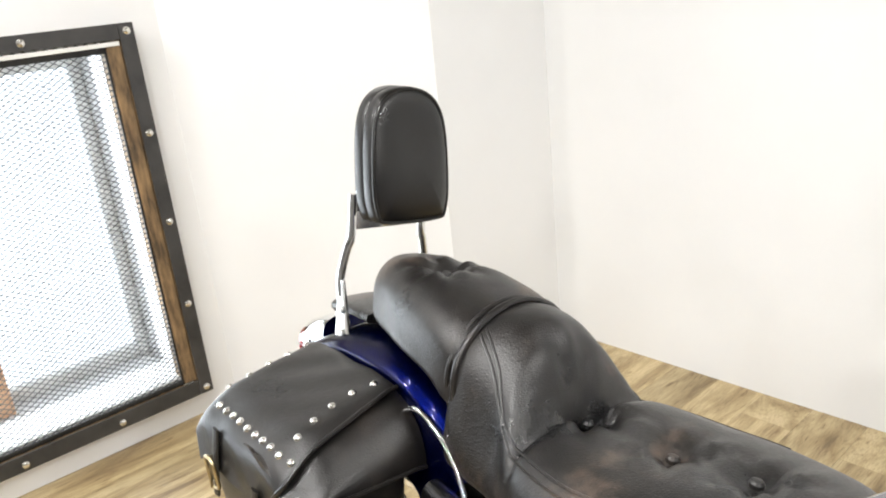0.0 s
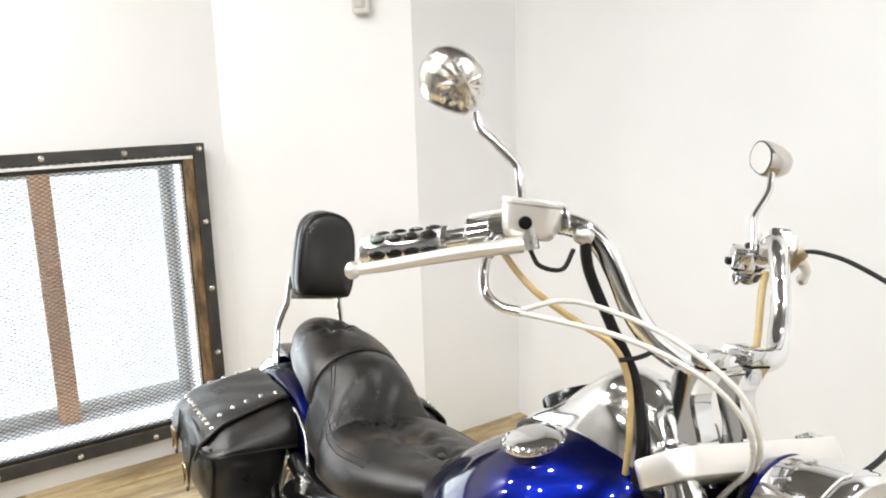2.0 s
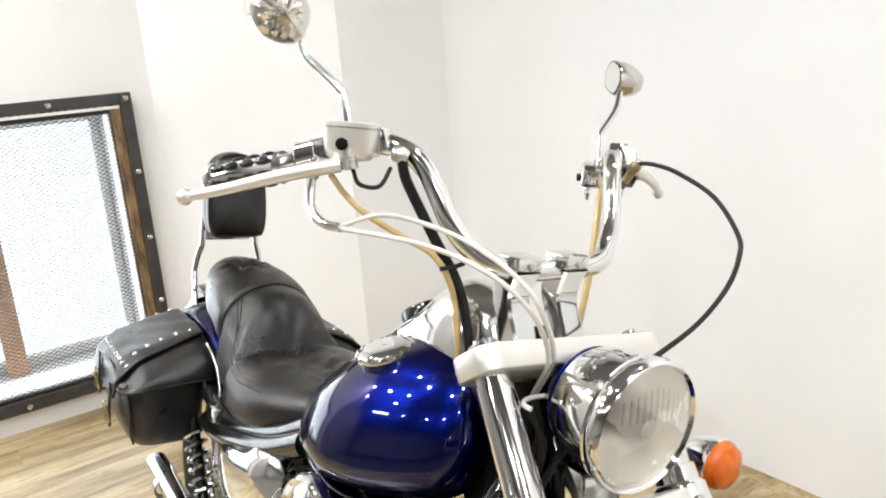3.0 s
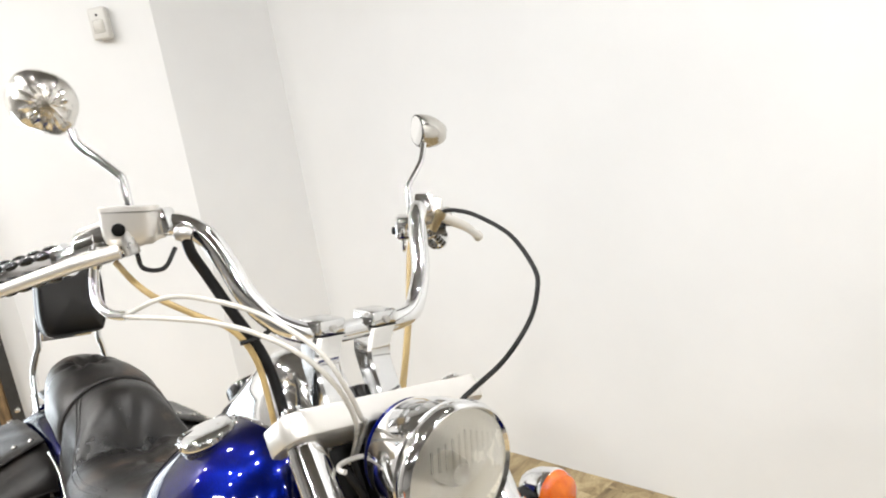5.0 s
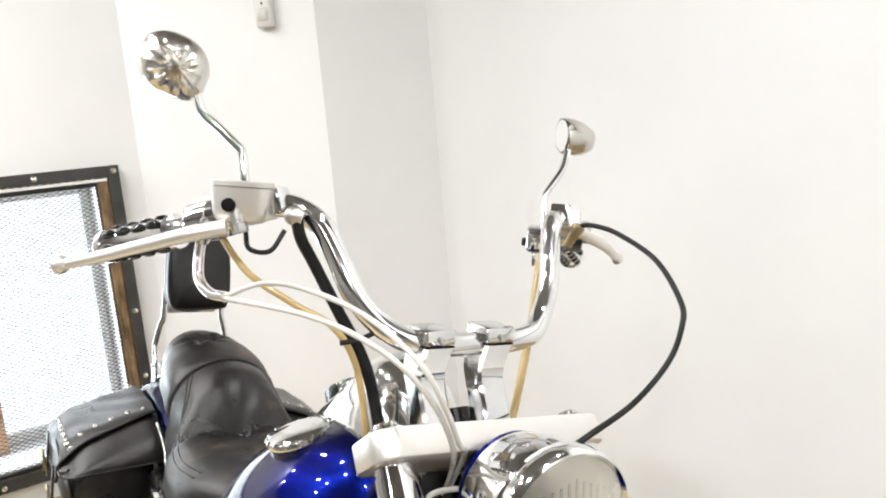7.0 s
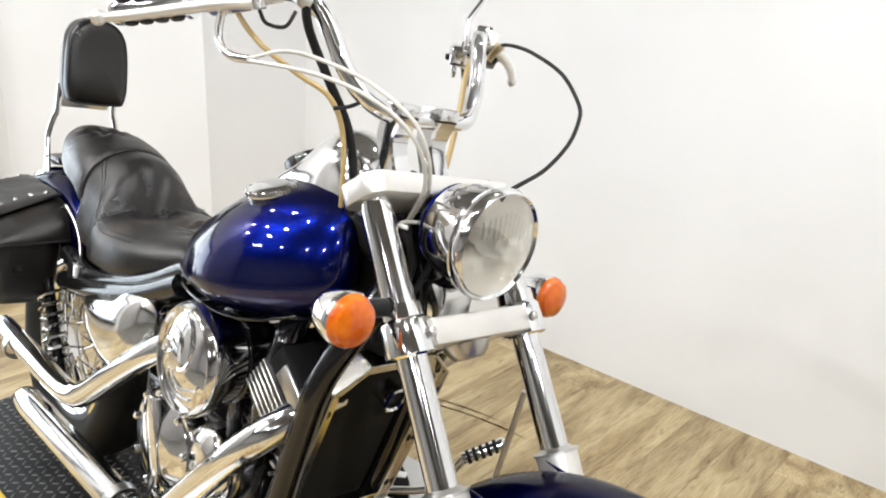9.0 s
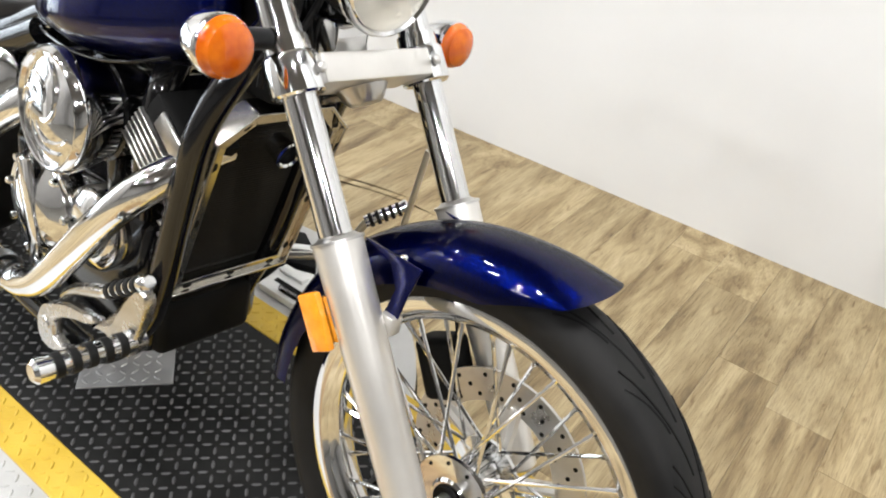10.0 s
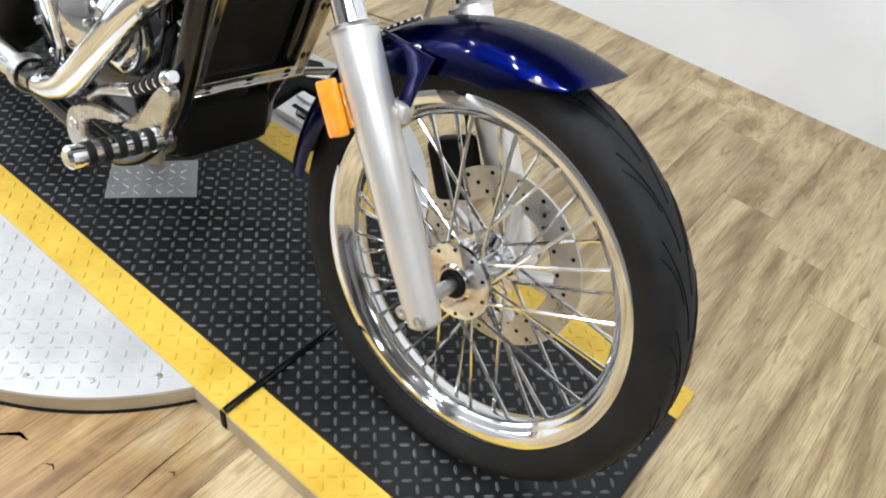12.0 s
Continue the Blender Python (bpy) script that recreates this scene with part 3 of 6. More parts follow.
for a, b in zip(vv, vv[1:]):
    for j in range(NB):
        bm.faces.new((a[j], a[j + 1], b[j + 1], b[j]))
bmesh.ops.solidify(bm, geom=bm.faces[:], thickness=0.003)
fender = part("front_fender", bm, BLUE, BIKE, "glossy metallic blue front fender")
for sgn in (-1, 1):
    m = axes(Vector((0, sgn * 0.084, 0)), Vector((1, 0, 0)), Vector((0, 0, 1)), Vector((0, sgn, 0)))
    stay = slab([(-0.102, 0.652), (-0.112, 0.610), (-0.116, 0.572), (-0.128, 0.552), (-0.146, 0.556), (-0.136, 0.585), (-0.132, 0.612), (-0.150, 0.640), (-0.200, 0.652)], 0.004, 0.001, m)
    for v in stay.verts:
        v.co.y += sgn * 0.16 * max(0, 0.62 - v.co.z) - sgn * 0.10 * max(0, v.co.z - 0.62)
    part("fender_stay", stay, BLUE, fender)
    part("fender_bolt", lathe([(0, 0.009), (0.004, 0.009), (0.007, 0.006), (0.008, 0)], fc + Vector((-0.14, sgn * 0.072, 0.305)), (0, sgn, 0), 14), CHROME, fender)

# headlight
HC = Vector((-0.315, -0.006, 0.955))
HD = Vector((math.cos(radians(-3)), 0, math.sin(radians(-3))))
shell = lathe([(-0.105, 0.0), (-0.103, 0.03), (-0.09, 0.052), (-0.066, 0.066), (-0.035, 0.0745), (-0.006, 0.077), (0.004, 0.0768)], HC, HD, 56)
hl = part("headlight", shell, CHROME, BIKE, "round chrome headlight")
part("headlight_ring", lathe([(0.0, 0.0775), (0.005, 0.081), (0.014, 0.082), (0.021, 0.080), (0.024, 0.077), (0.020, 0.0735), (0.01, 0.0735)], HC, HD, 64), CHROME, hl)
part("reflector_bowl", lathe([(0.016, 0.073), (-0.012, 0.064), (-0.032, 0.048), (-0.045, 0.026), (-0.05, 0.0)], HC, HD, 48), BOWL, hl)
part("lens", lathe([(0.012, 0.0735), (0.020, 0.073), (0.027, 0.060), (0.032, 0.038), (0.034, 0.018), (0.0345, 0.0), (0.0315, 0.0), (0.031, 0.018), (0.029, 0.038), (0.024, 0.058), (0.017, 0.071), (0.012, 0.0735)], HC, HD, 56), LENS, hl, "clear glass headlight lens").visible_shadow = False
bm = bmesh.new()
for k in range(-5, 6):
    for y0, z0, z1 in ((k * 0.009, 0.012, 0.05),):
        box((0.0, y0 - 0.0012, z0), (0.0016, y0 + 0.0012, z1 - abs(k) * 0.003), 0, 1, bm, Matrix.Translation(HC + Vector((0.0245 - 0.00018 * k * k, 0, 0))))
part("lens_fluting", bm, LENS, hl).visible_shadow = False
part("bulb_shield", lathe([(0.0, 0.0), (0.004, 0.011), (-0.01, 0.015), (-0.04, 0.015)], HC, HD, 20), STEEL, hl)
part("shell_back", lathe([(-0.110, 0.0), (-0.107, 0.032), (-0.093, 0.052), (-0.076, 0.063), (-0.073, 0.060)], HC, HD, 40), BLUE, hl, "blue rear shell")
part("shell_bead", lathe([(-0.004, 0.0768), (-0.0015, 0.0795), (0.001, 0.0768)], HC, HD, 56), CHROME, hl)
# steering head and wiring behind the headlight
part("head_shroud", box((-0.560, -0.060, 0.735), (-0.425, 0.075, 0.950), 0.02, 3), MATT_BLACK, BIKE, "black steering head cover")
for k, (y0, y1, x0) in enumerate(((-0.085, -0.055, -0.415), (-0.06, -0.075, -0.425), (-0.03, -0.045, -0.41), (0.035, 0.05, -0.415), (0.065, 0.06, -0.42), (0.09, 0.07, -0.425))):
    part("wiring", tube([(x0, y0, 0.955), (x0 + 0.012, (y0 + y1) / 2 + 0.012, 0.90), (x0 - 0.004, y1, 0.83), (x0 - 0.012, y1, 0.765)], 0.0055, 8), PLASTIC, BIKE)
part("wire_loop", tube([(-0.39 + 0.022 * math.cos(a), -0.070 + 0.032 * math.sin(a), 0.958) for a in (2 * math.pi * k / 20 for k in range(17))], 0.0032, 8), HOSE_WHITE, BIKE, "pale looped cable")
part("headlight_bracket", box((-0.05, -0.03, -0.055), (0.008, 0.03, 0.0), 0.006, 2, m=Matrix.Translation(HC + Vector((-0.04, 0, -0.078)))), CHROME, BIKE)

# turn signals
for sgn in (-1, 1):
    c = Vector((-0.320, -0.235, 0.862)) if sgn < 0 else Vector((-0.352, 0.222, 0.842))
    d = Vector((1, 0, 0.02))
    ts = part("turn_signal", lathe([(-0.058, 0.0), (-0.056, 0.011), (-0.047, 0.022), (-0.03, 0.031), (-0.008, 0.0355), (0.0, 0.0362), (0.003, 0.0345)], c, d, 36), CHROME, BIKE, "round chrome turn signal")
    part("amber_lens", lathe([(0.0, 0.0350), (0.007, 0.0345), (0.010, 0.0325), (0.011, 0.0318), (0.016, 0.030), (0.021, 0.022), (0.024, 0.012), (0.025, 0.0)], c, d, 36), AMBER, ts, "orange turn signal lens")
    part("stalk", tube([c + Vector((-0.028, -sgn * 0.03, 0)), c + Vector((-0.028, -sgn * 0.085, -0.002))], 0.013, 16, 1, straight=True), PLASTIC, ts)

# tank
rows = [  # x, middle z, half width, up, down
    (-1.040, 0.703, 0.022, 0.010, 0.012), (-1.016, 0.713, 0.044, 0.026, 0.025), (-0.970, 0.729, 0.078, 0.051, 0.036), (-0.922, 0.743, 0.112, 0.079, 0.046), (-0.852, 0.761, 0.150, 0.110, 0.060),
    (-0.780, 0.779, 0.181, 0.138, 0.072), (-0.700, 0.794, 0.199, 0.166, 0.080), (-0.632, 0.807, 0.191, 0.170, 0.081), (-0.584, 0.818, 0.173, 0.162, 0.078), (-0.535, 0.830, 0.146, 0.145, 0.069), (-0.496, 0.841, 0.109, 0.108, 0.056), (-0.475, 0.849, 0.056, 0.051, 0.033)]
TY = -0.022
secs = []
for x, z, w, up, down in lerp_rows(rows, 46):
    ring = []
    for k in range(64):
        a = 2 * math.pi * k / 64
        c_, s_ = math.cos(a), math.sin(a)
        pw = 2 / 2.05 if s_ > 0 else 2 / 2.1
        ring.append(Vector((x, TY + w * math.copysign(abs(c_) ** pw, c_), z + (up if s_ > 0 else down) * math.copysign(abs(s_) ** pw, s_))))
    secs.append(ring)
tank_bm = loft(secs)
for v in tank_bm.verts:
    # the tunnel for the steering neck between the two lobes
    v.co.x -= 0.075 * math.exp(-((v.co.y - TY) / 0.045) ** 2) * max(0, min(1, (v.co.x + 0.60) / 0.08))
tank = part("fuel_tank", tank_bm, BLUE, BIKE, "glossy metallic blue teardrop fuel tank")
part("tank_seam", tube([(-1.0, -0.086, 0.700), (-0.9, -0.142, 0.716), (-0.79, -0.178, 0.728), (-0.68, -0.190, 0.736), (-0.60, -0.176, 0.752), (-0.54, -0.145, 0.776)], 0.0026, 8), BLACK, tank)
tree = BVHTree.FromPolygons([v.co for v in tank.data.vertices], [p.vertices for p in tank.data.polygons])
hit = tree.ray_cast(Vector((-0.662, -0.132, 1.3)), Vector((0, 0, -1)))
capd = (1.6 * hit[1] + Vector((0, 0, 1.0))).normalized()
capc = hit[0] - 0.006 * capd
cap = part("filler_cap", lathe([(-0.018, 0.040), (0.001, 0.0415), (0.003, 0.0430), (0.006, 0.0430), (0.011, 0.0425), (0.0135, 0.0395), (0.0165, 0.030), (0.0185, 0.017), (0.019, 0.0)], capc, capd, 48), CHROME, tank, "chrome filler cap with a studded edge")
bm = bmesh.new()
for k in range(16):
    a = 2 * math.pi * k / 16
    o = capd.orthogonal().normalized()
    out = math.cos(a) * o + math.sin(a) * capd.cross(o)
    lathe([(-0.002, 0.0044), (0.001, 0.0044), (0.0026, 0.0028), (0.0032, 0)], capc + 0.0412 * out + 0.0105 * capd, (out + 0.7 * capd).normalized(), 8, bm)
part("stud_ring", bm, CHROME, cap)
# speedometer console
rows = [(-0.800, 0.912, 0.010, 0.005, 0.05), (-0.775, 0.922, 0.032, 0.016, 0.05), (-0.740, 0.937, 0.047, 0.027, 0.05), (-0.700, 0.948, 0.057, 0.043, 0.05), (-0.660, 0.954, 0.064, 0.068, 0.05), (-0.620, 0.957, 0.067, 0.096, 0.05), (-0.580, 0.955, 0.066, 0.104, 0.05), (-0.540, 0.948, 0.060, 0.096, 0.05), (-0.505, 0.935, 0.048, 0.066, 0.05), (-0.482, 0.92, 0.028, 0.028, 0.05)]
CY = -0.030
part("speedometer_console", loft([ring_section(r[0], CY, r[1], r[2], r[3], r[4], 2.15, 48) for r in lerp_rows(rows, 36)]), CHROME, tank, "chrome speedometer console")
part("console_gasket", loft([ring_section(r[0], CY, r[1] - 0.004, r[2] + 0.011, min(0.013, r[3]), 0.05, 3.0, 48) for r in lerp_rows(rows, 36)]), PLASTIC, tank, "dark grey rubber edge round the console")
dial_d = Vector((-0.56, 0, 0.83)).normalized()
part("dial", lathe([(-0.015, 0.046), (0.000, 0.046), (0.003, 0.044), (0.002, 0.040), (0.0015, 0.0)], Vector((-0.712, CY, 0.985)), dial_d, 40), BLACK, tank, "black glass speedometer face")

# handlebar
BARP = [(-0.478, 0.0, 1.096), (-0.478, 0.045, 1.096), (-0.486, 0.087, 1.102), (-0.505, 0.115, 1.120), (-0.523, 0.138, 1.152), (-0.542, 0.152, 1.192), (-0.562, 0.168, 1.224), (-0.590, 0.197, 1.238), (-0.630, 0.238, 1.228), (-0.668, 0.277, 1.206), (-0.70, 0.300, 1.195)]
full = [(x, -y, z) for x, y, z in BARP[:0:-1]] + BARP
bar = part("handlebar", tube(full, 0.0135, 20, 8), CHROME, BIKE, "chrome buckhorn handlebar")
for sgn in (-1, 1):
    y = -0.020 + sgn * 0.040
    secs = []
    for x, z, w, d in lerp_rows(((-0.466, 0.975, 0.0205, 0.021), (-0.464, 1.000, 0.0190, 0.019), (-0.470, 1.022, 0.0180, 0.0175), (-0.481, 1.044, 0.0178, 0.0172), (-0.487, 1.062, 0.0184, 0.018), (-0.484, 1.080, 0.0192, 0.020), (-0.478, 1.097, 0.0195, 0.0215)), 19):
        secs.append([Vector((x + d * c_, y + w * s_, z)) for c_, s_ in ((1, -0.80), (1, 0.80), (0.80, 1), (-0.80, 1), (-1, 0.80), (-1, -0.80), (-0.80, -1), (0.80, -1))])
    ris = part("handlebar_riser", loft(secs), CHROME, BIKE, "tall polished handlebar riser")
    part("riser_cap", box((-0.0225, -0.0197, -0.001), (0.0225, 0.0197, 0.0175), 0.004, 2, m=Matrix.Translation((-0.478, y, 1.100))), CHROME, ris)
    part("riser_joint", box((-0.0205, -0.018, -0.0035), (0.0205, 0.018, -0.0012), 0, 1, m=Matrix.Translation((-0.478, y, 1.100))), MATT_BLACK, ris)
    part("cap_bolt", lathe([(0, 0.005), (0.003, 0.005), (0.004, 0.003), (0.002, 0.0)], (-0.4555, y, 1.106), (1, 0, 0), 10), STEEL, ris)


def mirrored(p, sgn):
    return Vector((p[0], sgn * p[1], p[2]))


pad_mesh = mesh_of(loft([ring_section(0.0105 * q, 0, 0, 0.0060 * (1 - q * q) ** 0.5 + 0.0003, 0.0038 * (1 - q * q) ** 0.5 + 0.0003, 0.003, 2.2, 14) for q in (-0.995, -0.9, -0.7, -0.35, 0, 0.35, 0.7, 0.9, 0.995)]), "rubber_pad", BLACK)
for sgn in (-1, 1):
    g0, g1 = mirrored((-0.683, 0.288, 1.1985), sgn), mirrored((-0.776, 0.351, 1.169), sgn)
    if sgn > 0:
        g1 = Vector((-0.764, 0.386, 1.166))
    d = (g1 - g0).normalized()
    L = (g1 - g0).length
    grip = part("grip", lathe([(0, 0.0), (0, 0.0205), (0.006, 0.0215), (0.010, 0.0190), (L - 0.012, 0.0190), (L - 0.01, 0.021), (L, 0.0205), (L + 0.006, 0.016), (L + 0.009, 0.0)], g0, d, 28), CHROME, BIKE, "chrome grip with black rubber pads")
    side = d.orthogonal().normalized()
    for k in range(4):
        for j in range(6):
            a = 2 * math.pi * (j + 0.25) / 6
            n = math.cos(a) * side + math.sin(a) * d.cross(side)
            pad = new("rubber_pad", pad_mesh)
            pad.parent = grip
            pad.matrix_local = axes(g0 + d * (0.024 + k * (L - 0.046) / 3) + n * 0.0190, d, n.cross(d), n)
    # switch housing, perch, reservoir, lever
    c0, c1 = mirrored((-0.625, 0.236, 1.226), sgn), mirrored((-0.680, 0.286, 1.202), sgn)
    u = (c1 - c0).normalized()
    f = Vector((u.y, -u.x, 0)).normalized()
    if f.x < 0:
        f = -f
    upv = f.cross(u)
    upv = upv if upv.z > 0 else -upv
    hand_m = axes(c0, u, f, upv)
    sw = part("switch_box", lathe([(0.0, 0.012), (0.0, 0.021), (0.003, 0.0235), (0.029, 0.0238), (0.030, 0.0228), (0.031, 0.0238), (0.057, 0.0235), (0.060, 0.021), (0.060, 0.012)] if sgn < 0 else [(0.012, 0.012), (0.012, 0.018), (0.015, 0.0195), (0.056, 0.0195), (0.060, 0.017), (0.060, 0.012)], c0, u, 30), CHROME, BIKE, "polished metal switch housing")
    part("switch_button", box((0.018, -0.029, -0.006), (0.040, -0.0215, 0.010), 0.002, 2, m=hand_m), PLASTIC, sw)
    part("switch_lip", box((0.006, -0.010, 0.019), (0.054, 0.010, 0.0262), 0.003, 2, m=hand_m), ALUMINIUM, sw)
    perch = part("lever_perch", box((-0.045, -0.016, -0.017), (-0.002, 0.030, 0.014), 0.006, 3, m=hand_m), ALUMINIUM, BIKE, "cast metal lever perch")
    part("perch_clamp", box((-0.062, -0.014, -0.014), (-0.046, 0.016, 0.016), 0.005, 2, m=hand_m), CHROME, perch)
    part("lever_pivot", lathe([(-0.014, 0.009), (0.012, 0.009), (0.015, 0.006), (0.016, 0)], hand_m @ Vector((-0.018, 0.036, -0.012)), upv, 14), STEEL, perch)
    if sgn < 0:
        ru = Vector((-0.020, -0.048, 0.0)).normalized()
        rf = Vector((0.048, -0.020, 0)).normalized()
        rm = axes(Vector((-0.582, -0.248, 1.222)), ru, rf, Vector((0, 0, 1)))
        cup = []
        for dz, grow in ((-0.005, 0.72), (-0.002, 0.84), (0.006, 0.92), (0.018, 0.97), (0.0325, 1.0)):
            ring = []
            for k in range(36):
                a = 2 * math.pi * k / 36
                ca, sa = math.cos(a), math.sin(a)
                ring.append(rm @ Vector((0.033 * grow * math.copysign(abs(ca) ** 0.62, ca), -0.0185 + 0.0235 * grow * math.copysign(abs(sa) ** 0.62, sa), dz)))
            cup.append(ring)
        res = part("brake_reservoir", loft(cup), ALUMINIUM, BIKE, "cast metal brake fluid reservoir")
        for h0, h1, grow, mt in ((0.0325, 0.0345, 0.96, STEEL), (0.0345, 0.040, 1.03, ALUMINIUM)):
            lidr = [[rm @ Vector(((0.033 * grow - q) * math.copysign(abs(math.cos(a)) ** 0.62, math.cos(a)), -0.0185 + (0.0235 * grow - q) * math.copysign(abs(math.sin(a)) ** 0.62, math.sin(a)), h)) for a in (2 * math.pi * k / 36 for k in range(36))] for h, q in ((h0, 0.0), (h1 - 0.001, 0.0), (h1, 0.001))]
            part("reservoir_lid", loft(lidr), mt, res)
        part("sight_glass", lathe([(0, 0.0075), (0.003, 0.0075), (0.004, 0.0055), (0.0032, 0.0)], rm @ Vector((0.012, 0.0042, 0.014)), rf, 20), MATT_BLACK, res)
        lp = [(-0.580, -0.262, 1.212), (-0.598, -0.297, 1.202), (-0.640, -0.338, 1.184), (-0.672, -0.376, 1.168), (-0.694, -0.409, 1.157)]
    else:
        pm = Matrix.Translation((-0.660, 0.226, 1.206)) @ pose(0, 0, 0, 0, 12, -38)
        pod = part("switch_pod", box((-0.019, -0.018, -0.022), (0.019, 0.018, 0.016), 0.009, 3, m=pm), CHROME, BIKE, "small polished metal switch pod")
        part("horn_button", box((-0.008, -0.024, -0.014), (0.006, -0.0175, -0.004), 0.002, 2, m=pm), PLASTIC, pod)
        part("signal_switch", box((-0.028, -0.012, 0.002), (-0.0185, 0.004, 0.012), 0.002, 2, m=pm), PLASTIC, pod)
        part("pod_clamp", tube([pm @ Vector((0.016 * math.cos(a), -0.004, -0.030 + 0.012 * math.sin(a))) for a in (2 * math.pi * k / 16 for k in range(17))], 0.0035, 8, 1, straight=True), CHROME, pod)
        part("clutch_switch", box((-0.030, 0.012, -0.034), (0.016, 0.034, -0.0175), 0.003, 2, m=hand_m), PLASTIC, perch, "black clutch switch")
        lp = [(-0.575, 0.225, 1.222), (-0.585, 0.262, 1.212), (-0.610, 0.315, 1.198), (-0.640, 0.360, 1.185), (-0.667, 0.397, 1.175)]
    lever = part("lever", tube(lp, 0.0075, 12, 6, radii=lambda q: 0.0092 - 0.003 * q), ALUMINIUM, BIKE, "polished metal hand lever with ball end")
    part("lever_ball", lathe([(-0.010, 0.0), (-0.007, 0.007), (0, 0.0105), (0.007, 0.007), (0.010, 0.0)], lp[-1], (1, 0, 0), 16), ALUMINIUM, lever)
    # mirror
    mp = [(-0.640, -0.223, 1.238), (-0.645, -0.225, 1.270), (-0.651, -0.227, 1.293), (-0.656, -0.232, 1.301), (-0.675, -0.252, 1.323), (-0.688, -0.265, 1.337), (-0.694, -0.270, 1.356)]
    if sgn > 0:
        mp = [(-0.636, 0.215, 1.220), (-0.643, 0.221, 1.240), (-0.652, 0.226, 1.262), (-0.655, 0.231, 1.272), (-0.660, 0.258, 1.302), (-0.664, 0.268, 1.316), (-0.675, 0.282, 1.338)]
    top = Vector(mp[-1])
    mir = part("mirror", tube(mp, 0.0052, 12, 6), CHROME, BIKE, "chrome teardrop mirror on a bent stem")
    cen = top + (Vector((-0.028, -0.018, 0.034)) if sgn < 0 else Vector((-0.032, 0.026, 0.024)))
    outl = [(-0.046, -0.016), (-0.032, -0.030), (0.0, -0.034), (0.034, -0.030), (0.056, -0.006), (0.050, 0.022), (0.02, 0.034), (-0.02, 0.030), (-0.044, 0.010)]
    outl = [(p.x, p.y) for p in smooth_path([(x, y, 0) for x, y in outl + outl[:1]], 4)[:-1]]
    mx = Vector((-0.16, -1.0, 0.30)).normalized() if sgn < 0 else Vector((-0.80, 0.27, 0.45)).normalized()
    mz = Vector((-1.0, 0.28, 0.10)) if sgn < 0 else Vector((-0.30, -0.95, 0.05))
    outl = [(x * (0.80 if sgn < 0 else 0.60), y * (1.08 if sgn < 0 else 0.74)) for x, y in outl]
    mz = (mz - mx * mz.dot(mx)).normalized()
    my = mz.cross(mx)
    my = my if my.z > 0 else -my
    layers = []
    for q, (dd, sc) in enumerate(((0.009, 0.97), (0.006, 1.0), (-0.002, 1.0), (-0.010, 0.985), (-0.017, 0.93), (-0.025, 0.86), (-0.031, 0.74), (-0.037, 0.60), (-0.041, 0.40), (-0.043, 0.18))):
        layers.append([cen + mx * x * sc + my * y * sc + mz * (dd + 0.0016 * math.cos(18 * math.atan2(y, x)) * (q > 2)) for x, y in outl])
    part("mirror_shell", loft(layers), RAD_FRAME if sgn > 0 else STUD, mir, "fluted chrome mirror shell")
    part("mirror_rim", loft([[cen + mx * x * sc + my * y * sc + mz * dd for x, y in outl] for dd, sc in ((0.0085, 0.965), (0.0100, 0.95), (0.0102, 0.90))]), BLACK, mir, "dark mirror rim")
    part("mirror_glass", loft([[cen + mx * x * 0.88 + my * y * 0.88 + mz * dd for x, y in outl] for dd in (0.0100, 0.0106)]), MIRROR, mir)

# cables and hoses
part("brake_pipe", tube([(-0.622, -0.276, 1.205), (-0.622, -0.279, 1.175), (-0.612, -0.280, 1.152), (-0.590, -0.274, 1.140), (-0.562, -0.265, 1.140)], 0.0058, 12), CHROME, BIKE, "bent metal brake pipe")
part("banjo_bolt", lathe([(-0.016, 0.0), (-0.016, 0.008), (-0.006, 0.009), (-0.005, 0.0115), (0.005, 0.0115), (0.006, 0.0085), (0.012, 0.0085), (0.013, 0.0)], (-0.618, -0.274, 1.207), (0.35, 0.2, 1), 12), CHROME, BIKE, "polished pipe union")
part("brake_hose", tube([(-0.565, -0.266, 1.140), (-0.536, -0.235, 1.158), (-0.502, -0.205, 1.158), (-0.438, -0.165, 1.141), (-0.375, -0.135, 1.106), (-0.357, -0.112, 1.062), (-0.372, -0.085, 1.022), (-0.405, -0.055, 0.995), (-0.447, -0.05, 0.93)], 0.0030, 10), HOSE_WHITE, BIKE, "clear sleeved brake hose")
part("throttle_cable", tube([(-0.570, -0.268, 1.138), (-0.501, -0.24, 1.140), (-0.457, -0.21, 1.136), (-0.417, -0.18, 1.124), (-0.38, -0.15, 1.101), (-0.362, -0.122, 1.066), (-0.375, -0.09, 1.018), (-0.42, -0.06, 0.97), (-0.46, -0.05, 0.91)], 0.0030, 10), HOSE_WHITE, BIKE, "pale throttle cable")
part("throttle_sleeve", tube([(-0.625, -0.252, 1.195), (-0.605, -0.242, 1.175), (-0.582, -0.226, 1.155), (-0.555, -0.188, 1.130), (-0.529, -0.155, 1.110), (-0.520, -0.13, 1.07), (-0.52, -0.115, 1.01), (-0.53, -0.10, 0.95)], 0.0040, 10), HOSE_TAN, BIKE, "yellowed cable sleeve")
part("wiring_loom", tube([(-0.553, -0.196, 1.232), (-0.556, -0.188, 1.205), (-0.560, -0.170, 1.178), (-0.543, -0.147, 1.130), (-0.520, -0.118, 1.068), (-0.513, -0.10, 0.998), (-0.52, -0.09, 0.94)], 0.0068, 12), PLASTIC, BIKE, "black wiring loom")
